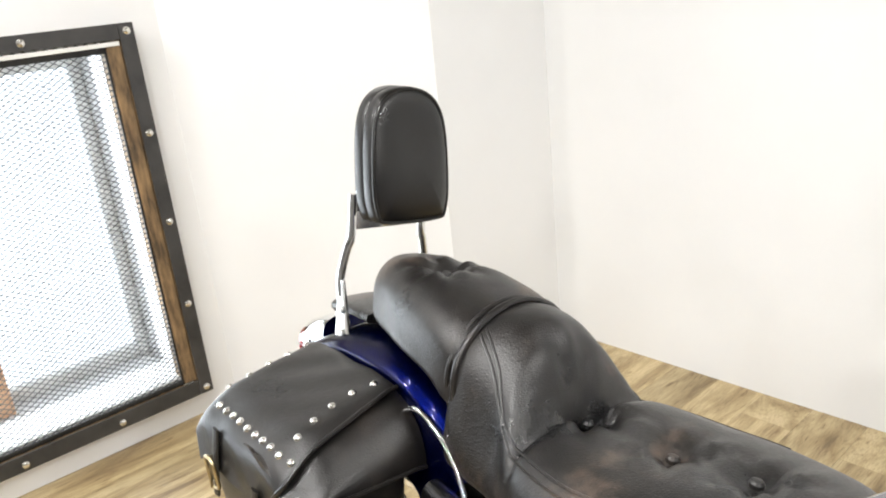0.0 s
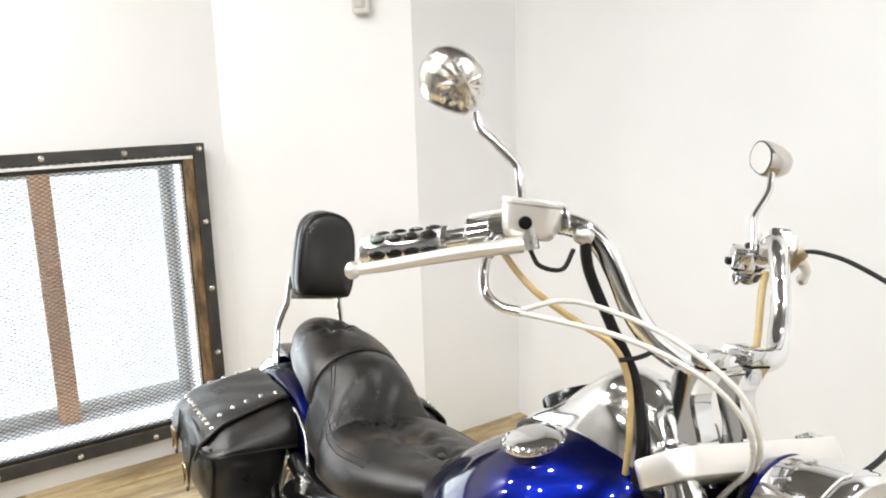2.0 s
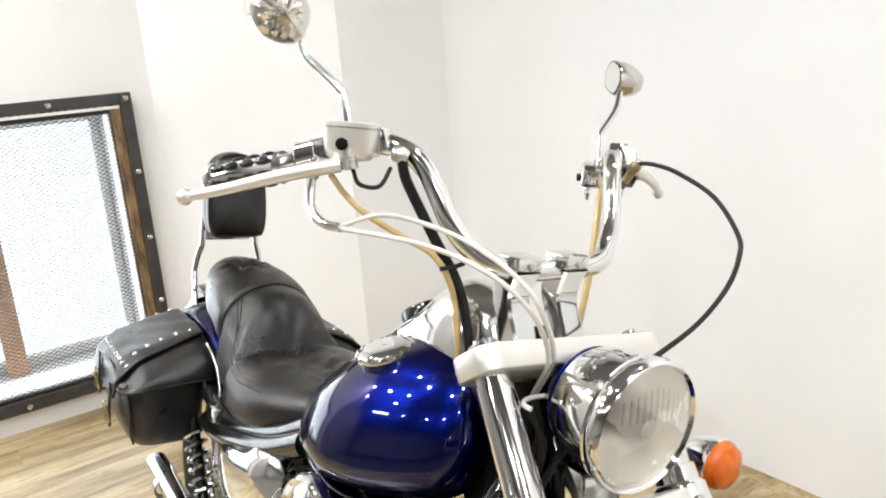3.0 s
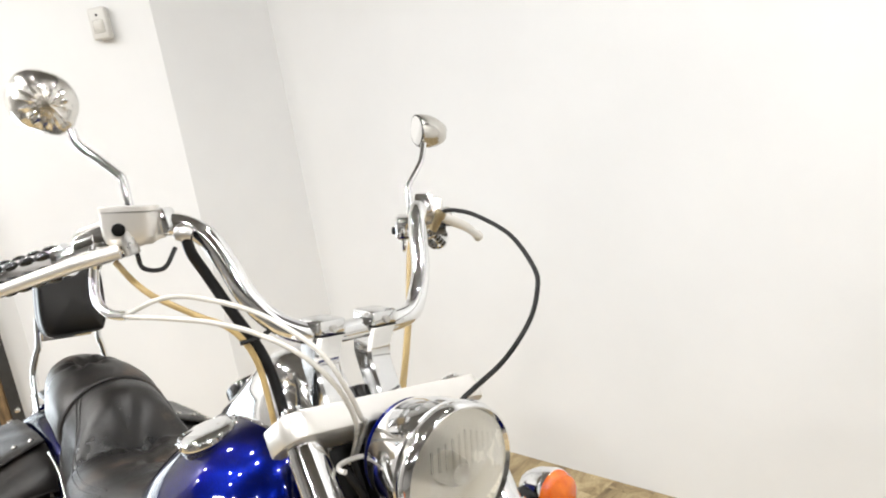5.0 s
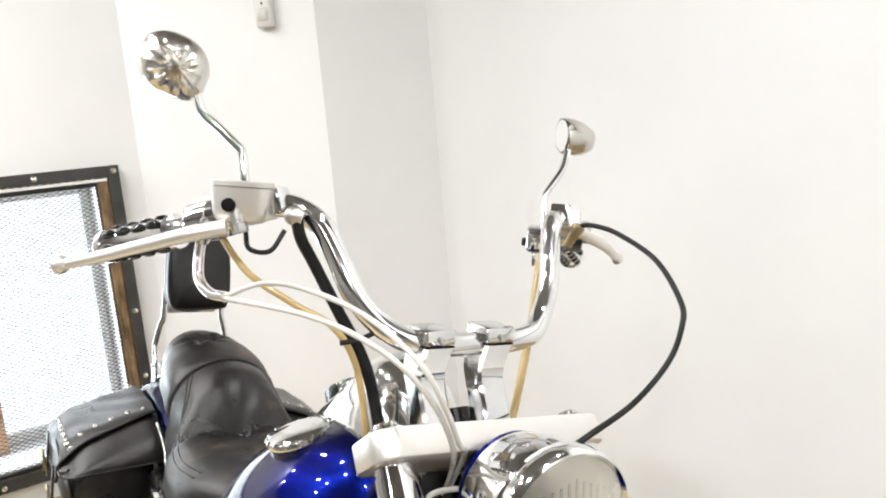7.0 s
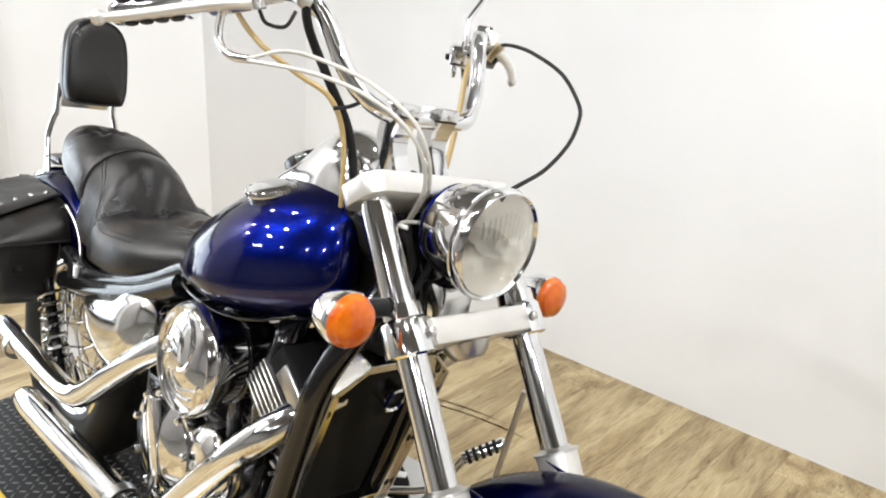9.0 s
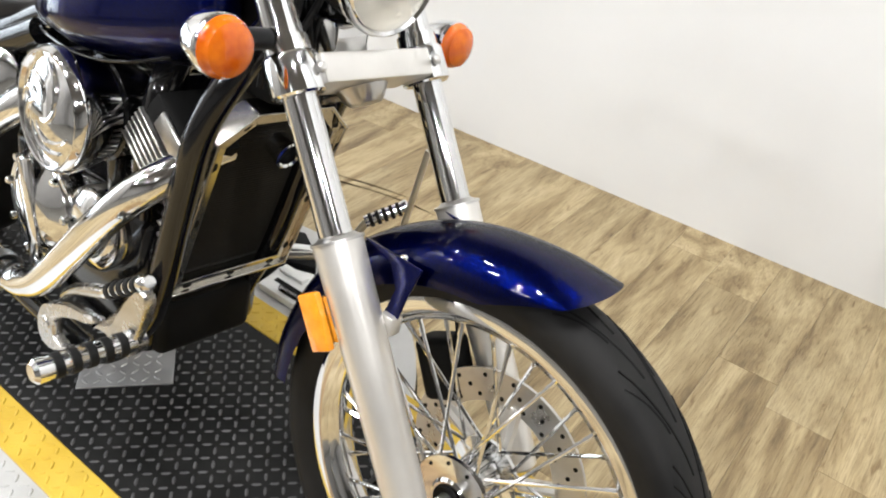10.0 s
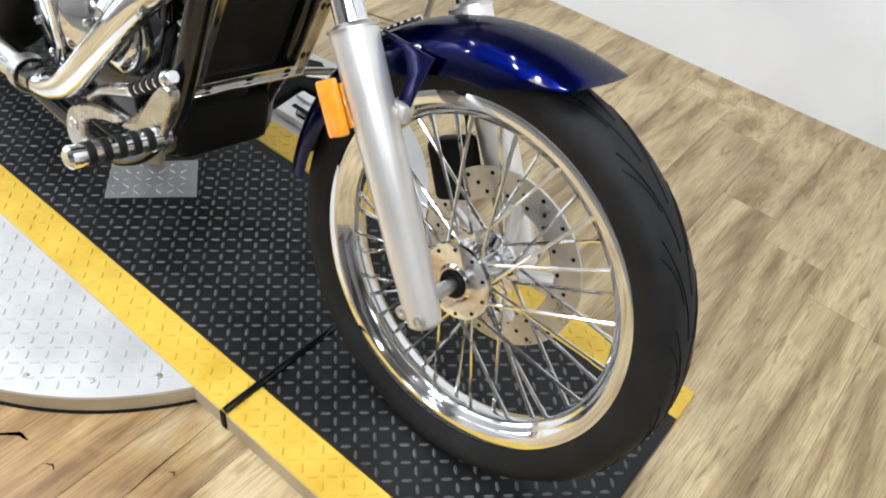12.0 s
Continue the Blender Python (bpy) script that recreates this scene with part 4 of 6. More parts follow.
part("loom_clip", lathe([(-0.008, 0.008), (0.0, 0.011), (0.008, 0.0105), (0.012, 0.007), (0.013, 0.0)], (-0.556, -0.194, 1.228), (-0.3, -0.5, 0.2), 14), STEEL, BIKE)
part("choke_loop", tube([(-0.60, -0.235, 1.205), (-0.575, -0.238, 1.190), (-0.555, -0.222, 1.190), (-0.560, -0.205, 1.212)], 0.0028, 8), PLASTIC, BIKE)
part("cable_tie", tube([(-0.520, -0.150, 1.094), (-0.508, -0.132, 1.100), (-0.500, -0.116, 1.110)], 0.003, 8), PLASTIC, BIKE, "black cable tie")
part("clutch_cable", tube([(-0.552, 0.205, 1.226), (-0.545, 0.209, 1.232), (-0.520, 0.210, 1.233), (-0.478, 0.210, 1.226), (-0.408, 0.205, 1.201), (-0.356, 0.194, 1.160), (-0.341, 0.182, 1.134), (-0.336, 0.160, 1.097), (-0.330, 0.107, 1.058), (-0.316, 0.03, 1.034), (-0.34, 0.0, 1.0)], 0.0033, 10, 8), PLASTIC, BIKE, "black clutch cable in a wide loop")
part("cable_adjuster", lathe([(-0.02, 0.006), (0.0, 0.007), (0.004, 0.009), (0.012, 0.009), (0.014, 0.005)], (-0.556, 0.204, 1.220), (0.4, 0.3, 1), 14), DARK_BRASS, BIKE)
part("left_sleeve", tube([(-0.578, 0.172, 1.195), (-0.570, 0.158, 1.17), (-0.548, 0.135, 1.10), (-0.535, 0.115, 1.03), (-0.53, 0.10, 0.97)], 0.0052, 10), HOSE_TAN, BIKE, "yellowed cable sleeve")

# engine
eng = part("engine_block", box((-1.05, -0.12, 0.22), (-0.60, 0.13, 0.50), 0.03, 3), BLACK, BIKE, "black engine case")
part("sump_block", box((-0.72, -0.10, 0.225), (-0.585, 0.10, 0.34), 0.02, 3), MATT_BLACK, BIKE)
for x0, lean, ahead in ((-0.88, -24, 0.066), (-0.655, 26, 0.030)):
    bm_ = Matrix.Translation((x0, 0, 0.45)) @ pose(0, 0, 0, 0, lean, 0)
    cyl = part("cylinder", box((-0.066, -0.088, 0.0), (ahead, 0.088, 0.24), 0.006, 2, m=bm_), MATT_BLACK, BIKE, "black cylinder with polished fin edges")
    for k in range(10):
        part("cooling_fin", box((-0.082, -0.105, 0.035 + 0.0195 * k), (ahead + 0.014, 0.105, 0.0405 + 0.0195 * k), 0.0015, 1, m=bm_), STEEL, cyl)
    part("head_cover", box((-0.07, -0.098, 0.242), (ahead, 0.098, 0.285), 0.015, 3, m=bm_), BLACK, cyl)
AC = Vector((-0.727, -0.215, 0.640))
acd = Vector((-0.03, -1, 0.05)).normalized()
air = part("air_cleaner", lathe([(-0.075, 0.078), (-0.035, 0.092), (-0.012, 0.0965), (-0.002, 0.094), (0.005, 0.088), (0.0045, 0.085), (-0.003, 0.081), (0.002, 0.070), (0.010, 0.05), (0.014, 0.025), (0.015, 0.0)], AC, acd, 56), CHROME, BIKE, "round chrome air cleaner cover with raised scrolls")
au = acd.orthogonal().normalized()
av = acd.cross(au)
for k, (ra, rb, w) in enumerate(((0.018, 0.068, 0.5), (0.03, 0.074, 2.4), (0.02, 0.066, 4.1), (0.035, 0.072, 5.3), (0.012, 0.050, 1.5), (0.022, 0.062, 3.2), (0.030, 0.070, 0.0), (0.015, 0.048, 4.8))):
    pts = []
    for q in range(9):
        t = q / 8
        r = ra + (rb - ra) * t
        a = w + 1.5 * t
        pts.append(AC + acd * (0.0135 - 0.0118 * (r / 0.085) ** 1.6) + r * (math.cos(a) * au + math.sin(a) * av))
    part("scroll", tube(pts, 0.004, 8, 3, radii=lambda u: 0.0045 * math.sin(math.pi * (0.12 + 0.8 * u)) + 0.0008), CHROME, air)
part("air_box", lathe([(-0.15, 0.06), (-0.11, 0.078), (-0.080, 0.082), (-0.072, 0.07)], AC, acd, 32), BLACK, BIKE, "black air box")
part("intake_pipe", tube([(-0.60, -0.09, 0.76), (-0.585, -0.125, 0.70), (-0.60, -0.13, 0.60), (-0.62, -0.11, 0.50)], 0.024, 14), BLACK, BIKE)
rows = [(-1.262, 0.553, 0.006, 0.018), (-1.238, 0.552, 0.026, 0.036), (-1.18, 0.546, 0.040, 0.062), (-1.10, 0.545, 0.046, 0.084), (-1.03, 0.566, 0.044, 0.086), (-0.975, 0.590, 0.030, 0.066), (-0.95, 0.60, 0.008, 0.028)]
part("side_cover", loft([ring_section(r[0], -0.148, r[1], r[2], r[3], r[3], 2.8, 32) for r in lerp_rows(rows, 24)]), CHROME, BIKE, "polished chrome side cover")
part("side_cover", loft([ring_section(r[0], 0.148, r[1], r[2], r[3], r[3], 2.8, 32) for r in lerp_rows(rows, 24)]), CHROME, BIKE, "polished chrome side cover")
CC_ = Vector((-0.875, -0.158, 0.400))
cover = part("clutch_cover", lathe([(-0.06, 0.108), (-0.012, 0.108), (0.0, 0.100), (0.004, 0.086), (0.014, 0.062), (0.02, 0.03), (0.021, 0.0)], CC_, (0, -1, 0), 48), CHROME, BIKE, "chrome engine side cover ringed with bolts")
bolt_mesh = mesh_of(lathe([(0, 0.008), (0.006, 0.008), (0.009, 0.005), (0.009, 0)], (0, 0, 0), (0, -1, 0), 10), "cover_bolt", CHROME)
for k in range(9):
    a = 2 * math.pi * k / 9 + 0.2
    bo = new("cover_bolt", bolt_mesh)
    bo.parent = cover
    bo.location = CC_ + Vector((0.096 * math.cos(a), -0.001, 0.096 * math.sin(a)))
part("cover_spine", box((-0.02, -0.012, -0.10), (0.02, 0.0, 0.10), 0.006, 2, m=Matrix.Translation(CC_ + Vector((0.01, -0.012, 0))) @ pose(0, 0, 0, 0, -12, 0)), CHROME, cover)
part("crank_cover", lathe([(-0.05, 0.075), (-0.01, 0.075), (0.0, 0.068), (0.010, 0.04), (0.012, 0.0)], Vector((-0.735, -0.145, 0.42)), (0, -1, 0), 40), CHROME, BIKE, "chrome crank cover")
part("tank_bracket", box((-0.03, -0.02, -0.012), (0.03, 0.02, 0.012), 0.005, 2, m=Matrix.Translation((-0.875, -0.125, 0.728)) @ pose(0, 0, 0, 0, -18, 0)), CHROME, BIKE)
part("seat_bracket", box((-0.03, -0.012, -0.03), (0.03, 0.012, 0.03), 0.006, 2, m=Matrix.Translation((-1.33, -0.155, 0.585))), CHROME, BIKE)

part("intake_duct", tube([(-0.78, -0.10, 0.70), (-0.735, -0.115, 0.695), (-0.71, -0.120, 0.645), (-0.70, -0.115, 0.57), (-0.72, -0.10, 0.50)], 0.020, 18), BLACK, BIKE, "black curved intake duct")
hm = Matrix.Translation((-0.548, -0.150, 0.652)) @ pose(0, 0, 0, 0, 38, 0)
head = part("front_head", box((-0.052, 0.0, -0.06), (0.052, 0.09, 0.05), 0.006, 2, m=hm), MATT_BLACK, BIKE, "black cylinder head with polished fins")
part("head_face", box((-0.020, -0.008, 0.018), (0.050, 0.0, 0.050), 0.003, 2, m=hm), STEEL, head)
for k in range(6):
    part("cooling_fin", box((-0.056, -0.008, -0.062 + 0.0125 * k), (0.056, 0.05, -0.0575 + 0.0125 * k), 0.001, 1, m=hm), STEEL, head)

# exhausts
fe = part("front_exhaust", tube([(-0.520, -0.06, 0.640), (-0.505, -0.115, 0.640), (-0.508, -0.160, 0.618), (-0.530, -0.190, 0.588), (-0.585, -0.205, 0.524), (-0.66, -0.212, 0.435), (-0.735, -0.213, 0.352), (-0.79, -0.213, 0.308), (-0.86, -0.213, 0.285), (-1.04, -0.213, 0.280), (-1.2, -0.213, 0.275), (-1.385, -0.213, 0.270)], 0.026, 24, 8), CHROME, BIKE, "chrome exhaust pipe")
part("heat_shield", tube([(-0.87, -0.219, 0.288), (-1.0, -0.221, 0.285), (-1.2, -0.221, 0.278), (-1.40, -0.221, 0.270)], 0.033, 24, 6, radii=lambda u: 0.031 - 0.006 * max(0, (u - 0.93) / 0.07) - 0.004 * max(0, (0.05 - u) / 0.05)), CHROME, fe)
part("pipe_mouth", lathe([(0.0, 0.0), (0.0, 0.024), (0.004, 0.026)], (-1.402, -0.220, 0.270), (-1, 0, 0), 24), MATT_BLACK, fe)
part("pipe_clamp", lathe([(-0.012, 0.0335), (-0.012, 0.0355), (0.012, 0.0355), (0.012, 0.0335)], (-0.885, -0.219, 0.287), (1, 0, 0.02), 24), STEEL, fe)
re_ = part("rear_exhaust", tube([(-0.82, -0.10, 0.63), (-0.845, -0.165, 0.615), (-0.90, -0.19, 0.575), (-1.00, -0.20, 0.495), (-1.10, -0.203, 0.415), (-1.165, -0.205, 0.378), (-1.25, -0.206, 0.366), (-1.4, -0.203, 0.362), (-1.64, -0.200, 0.358)], 0.0255, 24, 8), CHROME, BIKE, "chrome upper exhaust pipe")
part("pipe_clamp", lathe([(-0.011, 0.026), (-0.011, 0.0295), (0.011, 0.0295), (0.011, 0.026)], (-1.52, -0.207, 0.349), (1, 0, -0.02), 24), STEEL, re_)

# radiator between the down tubes: a core in a bright frame with cut upper corners
ru = Vector((0.295, 0, 1)).normalized()
ro = Vector((-0.45, 0, 0.70))
rn = Vector((ru.z, 0, -ru.x))
m = axes(ro, Vector((0, 1, 0)), ru, rn)
RAD = [(-0.120, -0.325), (0.116, -0.325), (0.124, -0.022), (0.072, 0.024), (-0.068, 0.024), (-0.122, -0.022)]
rad = part("radiator", slab([(y * 0.99, z * 0.99) for y, z in RAD], 0.025, 0.002, m @ Matrix.Translation((0, 0, -0.055))), RADIATOR_CORE, BIKE, "dark finned radiator")
for k in range(len(RAD)):
    (y0, z0), (y1, z1) = RAD[k], RAD[(k + 1) % len(RAD)]
    a, b = m @ Vector((y0, z0, 0)), m @ Vector((y1, z1, 0))
    d = (b - a).normalized()
    w = rn.cross(d)
    L = (b - a).length
    bar_ = part("radiator_frame", box((-0.003, -0.003, -0.034), (L + 0.003, 0.003, 0.006), 0.0012, 1, m=axes(a, d, w, rn)), RAD_FRAME, rad, "bright metal radiator frame")
    # a flange turned inwards from each bar, with oval slots
    flange = part("flange", box((0.004, -0.001, -0.004), (L - 0.004, 0.020, -0.001), 0.0008, 1, m=axes(a, d, w, rn)), RAD_FRAME, bar_)
    for along in (0.14, 0.5, 0.86) if L > 0.15 else (0.3,):
        slot = lathe([(-0.0005, 0.0), (-0.0005, 0.005), (0.0006, 0.0048), (0.0006, 0.0)], (0, 0, 0), (0, 0, 1), 14)
        for v in slot.verts:
            v.co = a + d * (L * along + 1.6 * v.co.x) + w * (0.010 + v.co.y) + rn * (v.co.z - 0.0008)
        part("slot", slot, MATT_BLACK, flange)
for k in range(64):
    z = -0.310 + 0.0050 * k
    part("radiator_fin", box((-0.112, z, -0.0308), (0.112, z + 0.0012, -0.0285), 0, 1, m=m), RADIATOR_CORE, rad)
rc_ = part("radiator_cap", lathe([(-0.034, 0.021), (-0.004, 0.021), (0.000, 0.0245), (0.006, 0.0245), (0.008, 0.021), (0.005, 0.0175), (-0.020, 0.017)], m @ Vector((0.020, -0.060, 0.0)), rn, 28), CHROME, rad, "chrome ring on the radiator")
part("cap_bore", lathe([(-0.014, 0.0172), (-0.010, 0.017), (-0.010, 0.0)], m @ Vector((0.020, -0.060, 0.0)), rn, 24), MATT_BLACK, rc_)
part("regulator", box((-0.085, -0.385, -0.07), (0.03, -0.337, -0.02), 0.012, 2, m=m), MATT_BLACK, BIKE, "black box below the radiator")
for sgn in (-1, 1):
    ty = 0.155 if sgn < 0 else 0.098
    part("down_tube", tube([(-0.43, sgn * 0.05, 0.88), (-0.420, sgn * 0.8 * ty, 0.80), (-0.444 - 0.02 * (sgn > 0), sgn * ty, 0.716), (-0.472 - 0.03 * (sgn > 0), sgn * ty, 0.614), (-0.510 - 0.04 * (sgn > 0), sgn * ty, 0.444), (-0.55 - 0.05 * (sgn > 0), sgn * ty, 0.34), (-0.66, sgn * ty, 0.22), (-0.80, sgn * 0.15, 0.185), (-1.3, sgn * 0.15, 0.19)], 0.021, 18), BLACK, BIKE, "black frame tube")
part("backbone", tube([(-0.44, 0, 0.88), (-0.7, 0, 0.72), (-1.1, 0, 0.66), (-1.5, 0, 0.62)], 0.03, 16), BLACK, BIKE)

# seat: two stuffed cushions with a button row
BUTTONS = ((-1.595, 0.0, 0.024, 0.036), (-1.300, 0.0, 0.034, 0.036), (-1.172, 0.0, 0.028, 0.036), (-1.070, 0.0, 0.022, 0.034))


def cushion(rows, power, count, top, segs=72):
    secs = []
    for r in lerp_rows(rows, count):
        over = ring_section(r[0], 0, r[1], r[2], r[3], r[4], top(r[0]), segs)
        ring = []
        for k, o_ in enumerate(over):
            if o_.z >= r[1]:
                ring.append(o_)
            else:
                a = 2 * math.pi * k / segs
                t = min(1, max(0, -math.sin(a)))
                w = r[2] + (r[5] - r[2]) * min(1, 1.6 * t)
                c_ = math.cos(a)
                ring.append(Vector((r[0], w * math.copysign(abs(c_) ** (2 / power), c_), r[1] - r[4] * t ** (2 / power))))
        secs.append(ring)
    bm = loft(secs)
    for v in bm.verts:
        for bx, by, depth, wide in BUTTONS:
            d2 = (v.co.x - bx) ** 2 + (v.co.y - by) ** 2
            if v.co.z > 0.70:
                turn = math.atan2(v.co.y - by, v.co.x - bx)
                v.co.z -= depth * math.exp(-d2 / (2 * (wide * 0.55) ** 2)) + 0.25 * depth * math.exp(-d2 / (2 * (wide * 1.9) ** 2))
                v.co.z -= 0.20 * depth * math.cos(7 * turn + 9 * bx) * math.exp(-(d2 ** 0.5 - wide) ** 2 / (2 * (wide * 0.6) ** 2))
        # the fold where the back of the saddle meets its base
        if v.co.z > 0.69:
            v.co.z -= 0.010 * math.exp(-((v.co.x + 1.306 - 0.05 * abs(v.co.y)) / 0.008) ** 2)
        # soft, uneven stuffing
        n = noise.noise(v.co * 9.0) * 0.0035 + noise.noise(v.co * 24.0) * 0.0012
        v.co.z += n
        v.co.y += 0.5 * noise.noise(v.co * 11.0 + Vector((7, 3, 1))) * 0.003
    return bm


rows = [(-1.722, 0.82, 0.012, 0.030, 0.025, 0.012), (-1.716, 0.815, 0.040, 0.047, 0.040, 0.040), (-1.700, 0.81, 0.062, 0.060, 0.045, 0.064), (-1.670, 0.807, 0.079, 0.068, 0.045, 0.084), (-1.620, 0.805, 0.094, 0.074, 0.045, 0.102), (-1.55, 0.80, 0.106, 0.078, 0.045, 0.125), (-1.49, 0.793, 0.113, 0.070, 0.055, 0.130), (-1.45, 0.780, 0.110, 0.068, 0.07, 0.130), (-1.42, 0.77, 0.092, 0.050, 0.07, 0.11)]
seat = part("passenger_seat", cushion(rows, 3.6, 56, lambda x: 2.3), SEAT_LEATHER, BIKE, "worn black leather passenger seat")
rows = [(-1.453, 0.764, 0.098, 0.080, 0.12, 0.124), (-1.444, 0.762, 0.111, 0.091, 0.15, 0.137), (-1.420, 0.757, 0.114, 0.101, 0.15, 0.142), (-1.395, 0.747, 0.113, 0.110, 0.140, 0.145), (-1.372, 0.737, 0.113, 0.113, 0.128, 0.148), (-1.348, 0.727, 0.115, 0.103, 0.115, 0.152), (-1.328, 0.710, 0.126, 0.086, 0.098, 0.158), (-1.305, 0.690, 0.142, 0.068, 0.078, 0.164), (-1.265, 0.680, 0.160, 0.073, 0.064, 0.172), (-1.18, 0.682, 0.172, 0.072, 0.058, 0.177), (-1.10, 0.692, 0.164, 0.068, 0.052, 0.168), (-1.03, 0.705, 0.136, 0.060, 0.045, 0.138), (-0.97, 0.72, 0.095, 0.045, 0.04, 0.095), (-0.94, 0.735, 0.04, 0.02, 0.02, 0.04)]
rider = part("rider_seat", cushion(rows, 3.1, 90, lambda x: 1.85 + 0.6 * min(1, max(0, (x + 1.36) / 0.08))), SEAT_LEATHER, BIKE, "worn black leather rider saddle")
for bx, by, depth, wide in BUTTONS:
    z = {-1.595: 0.857, -1.300: 0.726, -1.172: 0.732, -1.070: 0.748}[bx]
    part("button", lathe([(-0.004, 0.0085), (0.001, 0.0085), (0.004, 0.006), (0.005, 0.0)], (bx, by, z), (0.1, 0, 1), 16), SEAT_LEATHER, seat if bx < -1.5 else rider)
# welts: round the join of the cushions, and two upright seams on the rider's back
for x, r, grow in ((-1.436, 0.0055, 0.000), (-1.451, 0.0045, -0.001)):
    ring = ring_section(x, 0, 0.762, 0.1135 + grow, 0.0945 + grow, 0.13, 1.9, 96)
    arc = [ring[k % 96] for k in range(-5, 54)]
    part("welt", tube(arc, r, 8, 1, straight=True), SEAT_LEATHER, rider)
saddle = BVHTree.FromPolygons([v.co for v in rider.data.vertices], [p.vertices for p in rider.data.polygons])
for sgn in (-1, 1):
    for out in (0.0, 0.013):
        line = [(-1.428, 0.076, 0.842), (-1.398, 0.090, 0.826), (-1.372, 0.098, 0.797), (-1.352, 0.106, 0.762), (-1.330, 0.116, 0.737), (-1.290, 0.132, 0.728), (-1.20, 0.146, 0.728), (-1.10, 0.134, 0.735)]
        line = smooth_path([(x, sgn * (y + out), z - 0.4 * out) for x, y, z in line], 4)
        part("seam", tube([saddle.find_nearest(p)[0] for p in line], 0.0020, 6, 1, straight=True), SEAT_LEATHER, rider)
# black pan and rail under the saddle
part("seat_rail", tube([(-0.90, -0.125, 0.735), (-1.02, -0.135, 0.675), (-1.15, -0.14, 0.632), (-1.30, -0.14, 0.595), (-1.45, -0.13, 0.60)], 0.02, 14), BLACK, BIKE)
part("seat_rail", tube([(-0.90, 0.125, 0.735), (-1.02, 0.135, 0.675), (-1.15, 0.14, 0.632), (-1.30, 0.14, 0.595), (-1.45, 0.13, 0.60)], 0.02, 14), BLACK, BIKE)

for sgn in (-1, 1):
    part("frame_cover", tube([(-0.90, sgn * 0.135, 0.705), (-1.03, sgn * 0.148, 0.645), (-1.18, sgn * 0.155, 0.598), (-1.30, sgn * 0.153, 0.570), (-1.42, sgn * 0.14, 0.545)], 0.024, 18), BLACK, BIKE, "glossy black frame cover")

# backrest and its bars
bc = Vector((-1.735, 0.006, 0.0))
outl = [(0.86 * y_, 1.136 - (1.136 - z_) * 0.90) for y_, z_ in ((-0.080, 0.908), (-0.088, 0.95), (-0.086, 1.04), (-0.074, 1.095), (-0.045, 1.125), (0, 1.135), (0.045, 1.125), (0.074, 1.095), (0.086, 1.04), (0.088, 0.95), (0.080, 0.908), (0.066, 0.897), (0, 0.894), (-0.066, 0.897))]
ol = [(p.x, p.y) for p in smooth_path([(x, y, 0) for x, y in outl + outl[:1]], 5)[:-1]]
layers = []
for d, s in ((-0.024, 0.85), (-0.021, 0.95), (-0.014, 1.0), (0.006, 1.0), (0.008, 0.985), (0.010, 1.0), (0.026, 1.0), (0.034, 0.965), (0.040, 0.88), (0.044, 0.7), (0.046, 0.4)):
    layers.append([Vector((bc.x + d - 0.10 * (z - 1.0), bc.y + y * s, 1.027 + (z - 1.027) * s)) for y, z in ol])
back = part("backrest", loft(layers), PAD_VINYL, BIKE, "black vinyl sissy bar backrest")
part("backrest_piping", tube([layers[7][k % len(ol)] + Vector((0.0005, 0, 0)) for k in range(len(ol) + 1)], 0.003, 6, 1, straight=True), PAD_VINYL, back)
part("backrest_plate", box((-0.008, -0.06, 0.90), (0.0, 0.06, 1.06), 0.003, 2, m=Matrix.Translation((bc.x - 0.03, bc.y, 0))), CHROME, back)
for sgn in (-1, 1):
    y = 0.010
    part("sissy_bar", tube([(-1.768, y + sgn * 0.070, 0.96), (-1.768, y + sgn * 0.072, 0.892), (-1.770, y + sgn * 0.078, 0.872), (-1.772, y + sgn * 0.086, 0.838), (-1.772, y + sgn * 0.089, 0.815), (-1.768, y + sgn * 0.089, 0.79)], 0.0075, 12), CHROME, BIKE, "chrome sissy bar")
    sp = part("sissy_plate", slab([(-0.034, 0.66), (0.012, 0.655), (0.020, 0.70), (-0.008, 0.82), (-0.022, 0.82)], 0.006, 0.002, axes(Vector((-1.752, y + sgn * 0.090 + 0.003, 0)), Vector((1, 0, 0)), Vector((0, 0, 1)), Vector((0, -1, 0)))), CHROME, BIKE, "chrome side plate")
    for z in (0.69, 0.73, 0.77):
        part("plate_bolt", lathe([(0, 0.007), (0.004, 0.006), (0.005, 0)], (-1.757, y + sgn * 0.095, z), (0, sgn, 0), 10), STEEL, sp)
    part("fender_rail", tube([(-1.56, sgn * 0.118, 0.672), (-1.50, sgn * 0.126, 0.702), (-1.46, sgn * 0.125, 0.690), (-1.42, sgn * 0.123, 0.658), (-1.385, sgn * 0.127, 0.61), (-1.37, sgn * 0.13, 0.54)], 0.004, 10), CHROME, BIKE, "chrome fender edge")
    part("strut_bracket", box((-1.775, sgn * 0.112 - 0.006, 0.625), (-1.715, sgn * 0.112 + 0.006, 0.672), 0.005, 2), BLACK, BIKE)
    part("strut_bolt", lathe([(0, 0.008), (0.004, 0.008), (0.006, 0.005), (0.006, 0)], (-1.422, sgn * 0.118, 0.668), (0, sgn, 0.3), 10), CHROME, BIKE)

